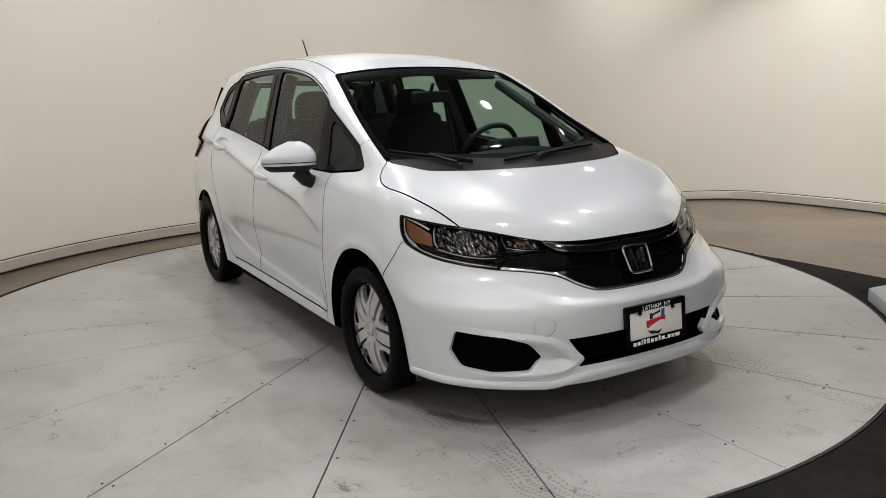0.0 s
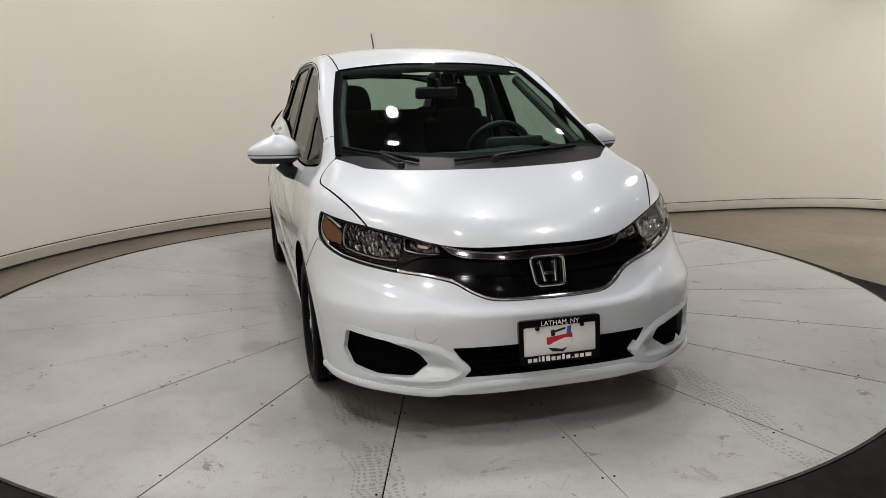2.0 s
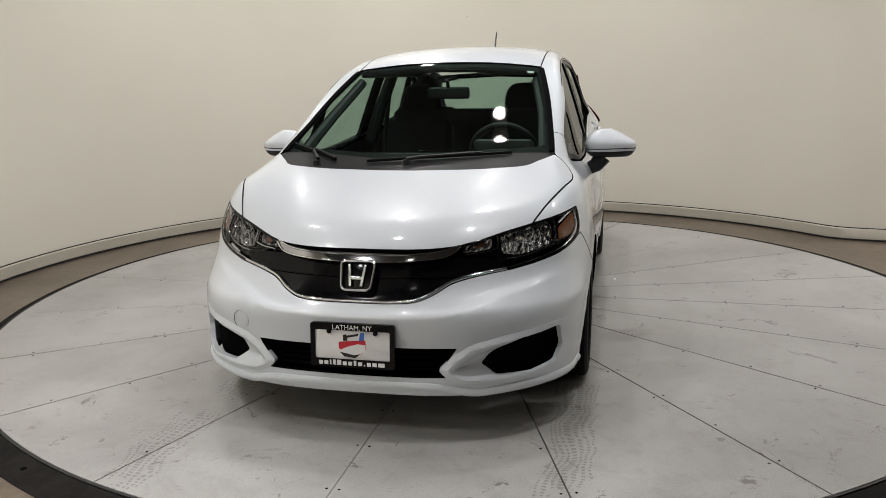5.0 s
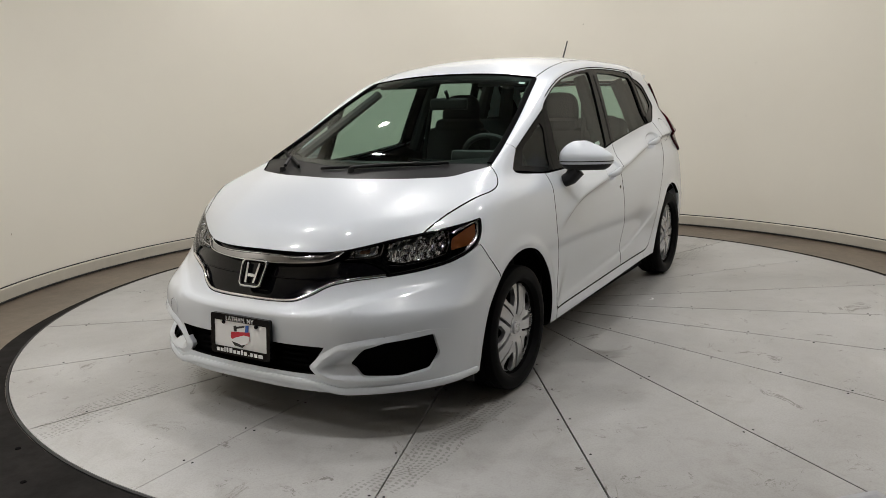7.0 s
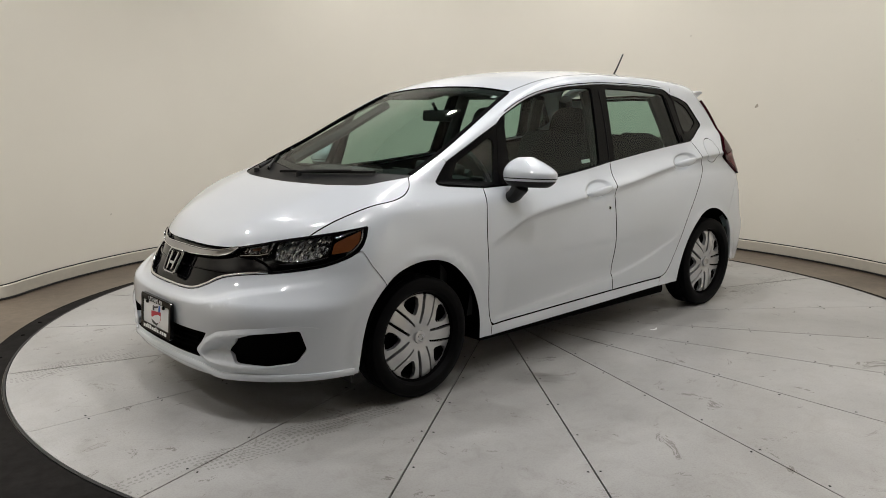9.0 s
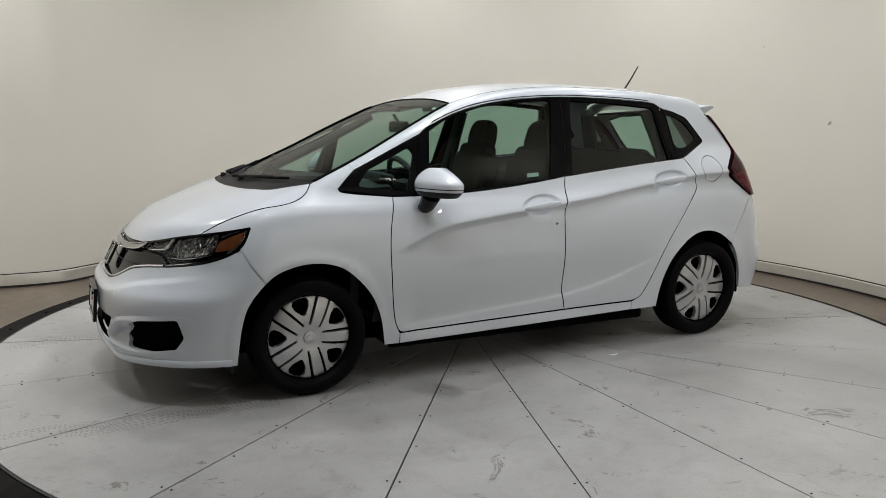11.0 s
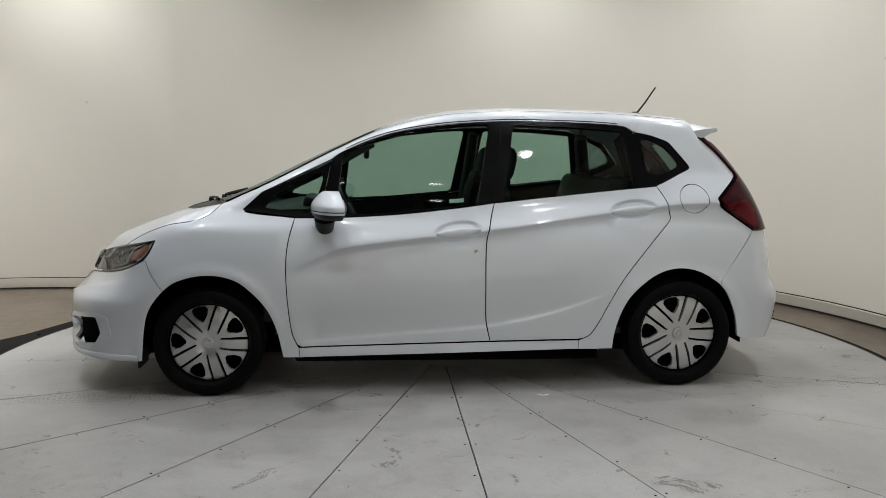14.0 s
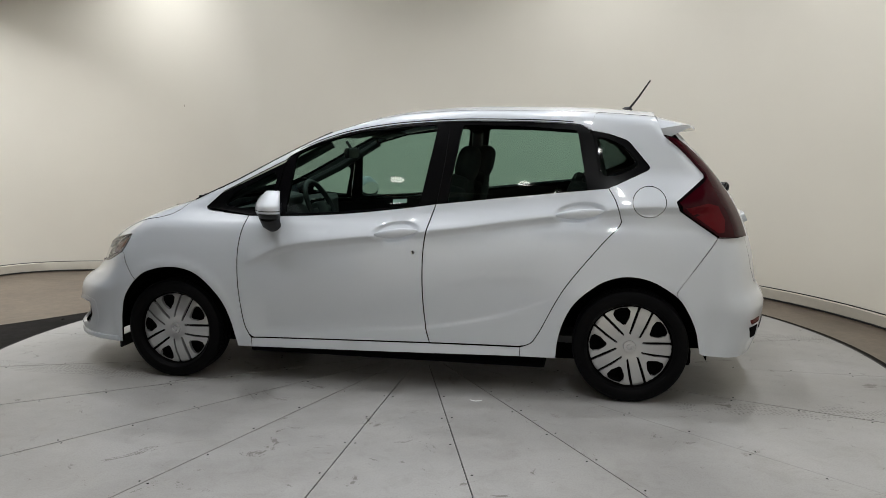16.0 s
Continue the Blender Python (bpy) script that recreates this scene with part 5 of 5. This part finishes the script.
def build_aerial_and_spoiler():
    aerial = new("aerial")
    aerial.parent = car
    bm = lathe([(0.0, 0.030), (0.010, 0.028), (0.020, 0.018), (0.028, 0.0)], 20, "z")
    bmesh.ops.transform(bm, matrix=Matrix.Translation((-1.235, 0, 1.517)) @ Matrix.Diagonal((1.5, 0.9, 1.0, 1)), verts=bm.verts)
    part("aerial_foot", bm, PLASTIC, aerial)
    part("aerial_rod", tube([(-1.243, 0, 1.53), (-1.30, 0, 1.605), (-1.362, 0, 1.700)], 0.0065, 8, 0.0045), PLASTIC, aerial)
    # spoiler: the roof's end drawn back over the rear window
    bm = bmesh.new()
    ys = np.linspace(-1, 1, 33)
    top, low = [], []
    prof = [(0.0, 0.0, 0.034), (0.3, 0.0, 0.036), (0.6, 0.0, 0.030), (0.85, -0.001, 0.022), (0.97, -0.006, 0.014), (1.0, -0.012, 0.010)]
    for c in ys:
        y = 0.540 * c
        reach = 0.225 - 0.065 * abs(c) ** 3
        a, b = [], []
        for t, dz, th in prof:
            x = -1.375 - reach * t
            z = 1.497 - 0.11 * abs(y / 0.75) ** 2.4 * (1 - 0.8 * t) - 0.30 * (reach * t) - 0.035 * max(abs(c) - 0.86, 0) / 0.14 * (1 - t) + dz
            a.append(bm.verts.new((x, y, z)))
            b.append(bm.verts.new((x + (0.02 if t == 0 else 0), y, z - th * (1 + 0.8 * max(abs(c) - 0.8, 0) * 5 * (1 - t)))))
        top.append(a), low.append(b)
    k = len(prof)
    for i in range(len(ys) - 1):
        for j in range(k - 1):
            bm.faces.new((top[i][j], top[i][j + 1], top[i + 1][j + 1], top[i + 1][j]))
            bm.faces.new((low[i][j], low[i + 1][j], low[i + 1][j + 1], low[i][j + 1]))
        bm.faces.new((top[i][-1], low[i][-1], low[i + 1][-1], top[i + 1][-1]))
        bm.faces.new((top[i][0], top[i + 1][0], low[i + 1][0], low[i][0]))
    for i in (0, len(ys) - 1):
        for j in range(k - 1):
            bm.faces.new((top[i][j], low[i][j], low[i][j + 1], top[i][j + 1]))
    part("spoiler", bm, PAINT, car, "", True, 40)
    # rear wiper, handle trim and lower garnish
    p = spot("tail", [(0.0, 1.085)])[0]
    part("rear_wiper_pivot", lathe([(0.0, -0.048), (0.016, -0.046), (0.026, -0.036), (0.030, 0.0), (0.030, 0.01)], 20, "x", tuple(p)), PLASTIC, car)
    line = spot("tail", smooth_line([(0.0, 1.085), (0.15, 1.10), (0.30, 1.12)], 0.03), -0.018)
    part("rear_wiper", tube(line, 0.012, 8, 0.006), PLASTIC, car)
    panel("hatch_handle", car, PAINT, "tail", rounded([(-0.34, 0.965), (0.34, 0.965), (0.33, 0.915), (-0.33, 0.915)], 0.02), both=False, sink=-0.022, depth=0.03)
    panel("rear_garnish", car, PLASTIC, "tail", mirrored([(0.0, 0.345), (0.40, 0.350), (0.52, 0.375), (0.48, 0.42), (0.0, 0.425)], 0), both=False, sink=-0.004, depth=0.01)
    panel("rear_plate_recess", car, PAINT, "tail", mirrored([(0.0, 0.83), (0.22, 0.83), (0.22, 0.70), (0.0, 0.70)], 0), both=False, sink=-0.004, depth=0.01)
    panel("rear_reflector", car, RED, "tail", rounded([(0.56, 0.455), (0.70, 0.455), (0.68, 0.425), (0.56, 0.42)], 0.01), sink=-0.0015, depth=0.01)
    panel("rear_vent", car, DARK, "tail", rounded([(0.57, 0.412), (0.70, 0.417), (0.66, 0.350), (0.57, 0.345)], 0.01), sink=-0.0015, depth=0.01)
    # tail lamp sections
    panel("tail_light_lens", car, RED, "tail", TAIL_RED, sink=-0.018, depth=0.005, gap=0.002, step=0.02)


TAIL_RED = rounded(to_view("tail", "side", np.array([(-1.492, 1.018), (-1.60, 1.045), (-1.655, 1.03), (-1.69, 0.96), (-1.685, 0.90), (-1.655, 0.895), (-1.565, 0.958)])), 0.005)


# ---- cabin ----
def cushion(size, at, rx=0, ry=0, bevel=0.05):
    return box(size, at, bevel, 3, pose(0, 0, 0, rx, ry, 0))


def build_cabin():
    # lining
    door = [(0.93, 0.30), (0.90, 0.88), (0.3, 0.93), (-0.232, 0.985), (-1.10, 1.07), (-1.30, 1.10), (-1.45, 1.05), (-1.45, 0.74), (-0.98, 0.74), (-0.85, 0.48), (-0.80, 0.30)]
    panel("door_card", car, DASH, "side", door, sink=0.062, depth=0, step=0.06)
    liner = mirrored([(0.40, 0.0), (0.41, 0.30), (0.42, 0.46), (-0.2, 0.47), (-0.8, 0.47), (-1.33, 0.44), (-1.34, 0.0)], 1)
    panel("headlining", car, LINER, "top", liner, both=False, sink=0.035, depth=0, step=0.06)
    part("cabin_floor", box((2.3, 1.40, 0.04), (-0.25, 0, 0.30), 0.01), DASH, car)
    part("bulkhead", box((0.05, 1.30, 0.55), (0.98, 0, 0.62), 0.01), DASH, car)
    # dashboard
    top = mirrored([(1.20, 0.0), (1.16, 0.30), (1.08, 0.52), (0.98, 0.60), (0.78, 0.62), (0.72, 0.50), (0.70, 0.0)], 1)
    flat, tri = filled(top, (), 0.05)
    z = 0.955 - 0.05 * ramp(flat[:, 0], 0.85, 1.2) + 0.035 * bulge(flat[:, 1], 0.36, 0.16) * (1 - ramp(flat[:, 0], 0.72, 0.95)) - 0.04 * (1 - ramp(flat[:, 0], 0.68, 0.76))
    p = np.stack([flat[:, 0], flat[:, 1], z], -1)
    v, n, f = skirted(p, np.tile([0, 0, 1.0], (len(p), 1)), tri, 0.28)
    mesh_object("dashboard", v, f, DASH, car, "", True)
    part("instrument_hood", cushion((0.10, 0.30, 0.07), (0.75, 0.36, 0.985), 0, -12, 0.025), DASH, car)
    part("centre_screen", box((0.02, 0.22, 0.13), (0.705, 0.0, 0.90), 0.006, 2, pose(0, 0, 0, 0, -12, 0)), BLACK, car)
    # steering wheel
    wheel = new("steering_wheel")
    wheel.parent = car
    wheel.matrix_basis = pose(0.545, 0.335, 0.93, 0, -64, 0)
    ring = [(0.178 * math.cos(a), 0.178 * math.sin(a), 0) for a in np.linspace(0, 2 * math.pi, 41)]
    part("wheel_ring", tube(ring, 0.016, 8), DASH, wheel)
    part("wheel_boss", box((0.10, 0.14, 0.05), (0.0, 0, -0.01), 0.02, 2), DASH, wheel)
    for a in (90, 180, 270):
        part("wheel_spoke", box((0.13, 0.03, 0.016), (0.09 * math.cos(radians(a)), 0.09 * math.sin(radians(a)), -0.005), 0.006, 2, pose(0, 0, 0, 0, 0, a)), DASH, wheel)
    # seats
    for y in (0.345, -0.345):
        seat = new("front_seat")
        seat.parent = car
        seat.location = (-0.17, y, 0)
        part("cushion", cushion((0.50, 0.48, 0.16), (0.22, 0, 0.55), 0, -6, 0.06), CLOTH, seat)
        part("backrest", cushion((0.14, 0.45, 0.54), (-0.075, 0, 0.83), 0, -12, 0.065), CLOTH, seat)
        part("shoulder", cushion((0.13, 0.34, 0.14), (-0.128, 0, 1.085), 0, -12, 0.06), CLOTH, seat)
        bm = bmesh.new()
        bmesh.ops.create_uvsphere(bm, u_segments=24, v_segments=16, radius=1)
        for v in bm.verts:
            q = v.co
            q = Vector([math.copysign(abs(k) ** e, k) for k, e in zip(q, (0.8, 0.62, 0.62))])
            v.co = Vector((q.x * 0.062 - 0.012 * (1 - q.y * q.y), q.y * (0.132 - 0.016 * q.z), q.z * 0.104))
        bmesh.ops.transform(bm, matrix=pose(-0.165, 0, 1.212, 0, -12, 0), verts=bm.verts)
        part("headrest", bm, CLOTH, seat)
        for k in (-0.06, 0.06):
            part("headrest_post", tube([(-0.14, k, 1.10), (-0.155, k, 1.20)], 0.007, 8), CHROME, seat)
    bench = new("rear_seat")
    bench.parent = car
    part("cushion", cushion((0.48, 1.16, 0.15), (-0.62, 0, 0.60), 0, -6, 0.05), CLOTH, bench)
    part("backrest", cushion((0.14, 1.16, 0.52), (-0.92, 0, 0.88), 0, -18, 0.05), CLOTH, bench)
    for y in (-0.38, 0.38):
        part("headrest", cushion((0.09, 0.25, 0.13), (-1.02, y, 1.085), 0, -15, 0.04), CLOTH, bench)
    # inner pillars, belts, rear-view mirror, sticker
    for s in (1, -1):
        part("pillar_lining", tube([(-0.235, 0.665 * s, 0.95), (-0.255, 0.60 * s, 1.15), (-0.275, 0.505 * s, 1.40)], 0.045, 8, 0.038), DASH, car)
        part("pillar_lining", tube([(-1.10, 0.625 * s, 1.02), (-1.06, 0.555 * s, 1.22), (-1.02, 0.485 * s, 1.39)], 0.05, 8, 0.045), DASH, car)
        part("pillar_lining", tube([(-1.48, 0.58 * s, 1.00), (-1.40, 0.53 * s, 1.20), (-1.30, 0.46 * s, 1.38)], 0.06, 8, 0.05), DASH, car)
        part("pillar_lining", tube([(1.05, 0.590 * s, 0.99), (0.72, 0.555 * s, 1.15), (0.42, 0.49 * s, 1.32)], 0.028, 8, 0.026), DASH, car)
        part("seat_belt", tube([(-0.27, 0.535 * s, 1.30), (-0.22, 0.56 * s, 0.98), (-0.1, 0.56 * s, 0.60)], 0.016, 6), CLOTH, car)
    part("rear_mirror", box((0.035, 0.235, 0.066), (0.455, 0.013, 1.258), 0.02, 3), PLASTIC, car)
    part("rear_mirror_stem", tube([(0.46, 0.013, 1.285), (0.49, 0.013, 1.33)], 0.010, 8), PLASTIC, car)
    part("visor", box((0.15, 0.36, 0.018), (0.30, 0.33, 1.372), 0.008, 2, pose(0, 0, 0, 0, 12, 0)), LINER, car)
    part("visor", box((0.15, 0.36, 0.018), (0.30, -0.33, 1.372), 0.008, 2, pose(0, 0, 0, 0, 12, 0)), LINER, car)


build_face()
build_licence_plate()
build_wheels()
build_underbody()
build_mirrors()
build_handles()
build_wipers()
build_aerial_and_spoiler()
build_cabin()


def build_gap_backing_and_labels():
    """A dark sheet added behind the door gaps, so that they look shaded."""
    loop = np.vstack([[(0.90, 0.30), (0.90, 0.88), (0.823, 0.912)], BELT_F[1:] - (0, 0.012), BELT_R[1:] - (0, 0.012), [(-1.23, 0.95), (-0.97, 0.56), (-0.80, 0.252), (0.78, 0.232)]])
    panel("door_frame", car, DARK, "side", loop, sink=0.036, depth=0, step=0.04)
    panel("windscreen_sticker", car, WHITE, "top", rounded([(0.440, 0.440), (0.443, 0.478), (0.470, 0.482), (0.467, 0.443)], 0.006), both=False, sink=0.0055, depth=0, step=0.02)
    panel("window_label", car, WHITE, "side", [(-0.070, 1.032), (0.010, 1.026), (0.010, 1.002), (-0.070, 1.008)], both=False, sink=0.016, depth=0, step=0.02)


build_gap_backing_and_labels()


def settle(names, owner):
    """Hand small parts to the larger part of the same side that carries them."""
    def side(ob):
        y = np.mean([v.co.y for v in ob.data.vertices])
        return 0 if abs(y) < 0.05 else math.copysign(1, y)
    owners = [ob for ob in car.children if ob.type == "MESH" and ob.name.split(".")[0] == owner]
    for ob in [k for k in car.children if k.type == "MESH" and k.name.split(".")[0] in names]:
        fit = [k for k in owners if side(k) in (0, side(ob))]
        if fit:
            ob.parent = fit[0]


settle({"headlight_lens", "main_reflector", "inner_reflector", "side_marker", "signal_bulb", "lamp_brow", "marker_wall", "bowl", "lamp_ledge", "lamp_divider", "lamp_chrome_line", "marker_rim", "lamp_gasket"}, "headlight")
settle({"grille_chrome", "grille_wing", "wing_edge", "grille_bar"}, "grille")
settle({"tow_cap", "tow_cap_back", "fog_recess", "fog_surround", "bumper_lip", "lower_grille", "lower_grille_bar", "bumper_joint", "air_dam", "spat"}, "front_bumper")
settle({"tail_light_lens", "tail_light_back"}, "tail_light")
settle({"rear_window_glass", "rear_wiper", "rear_wiper_pivot", "hatch_handle", "rear_plate_recess"}, "tailgate")
settle({"rear_garnish", "rear_reflector", "rear_vent"}, "rear_bumper")
settle({"fuel_flap", "fuel_patch", "quarter_window", "quarter_trim"}, "quarter_panel")
settle({"windscreen_border", "windscreen_moulding", "windscreen_sticker"}, "windscreen")
settle({"front_window", "sail_window", "sail_trim", "door_lock", "keyhole", "window_label", "door_card"}, "front_door")
settle({"rear_window", "pillar_cover", "pillar_foot"}, "rear_door")
for handle in [k for k in car.children if k.name.split(".")[0] == "door_handle"]:
    x, y = np.mean([v.co.x for v in handle.data.vertices]), np.mean([v.co.y for v in handle.data.vertices])
    handle.parent = next(k for k in car.children if k.name.split(".")[0] == ("front_door" if x > -0.3 else "rear_door") and k.data.vertices[0].co.y * y > 0)
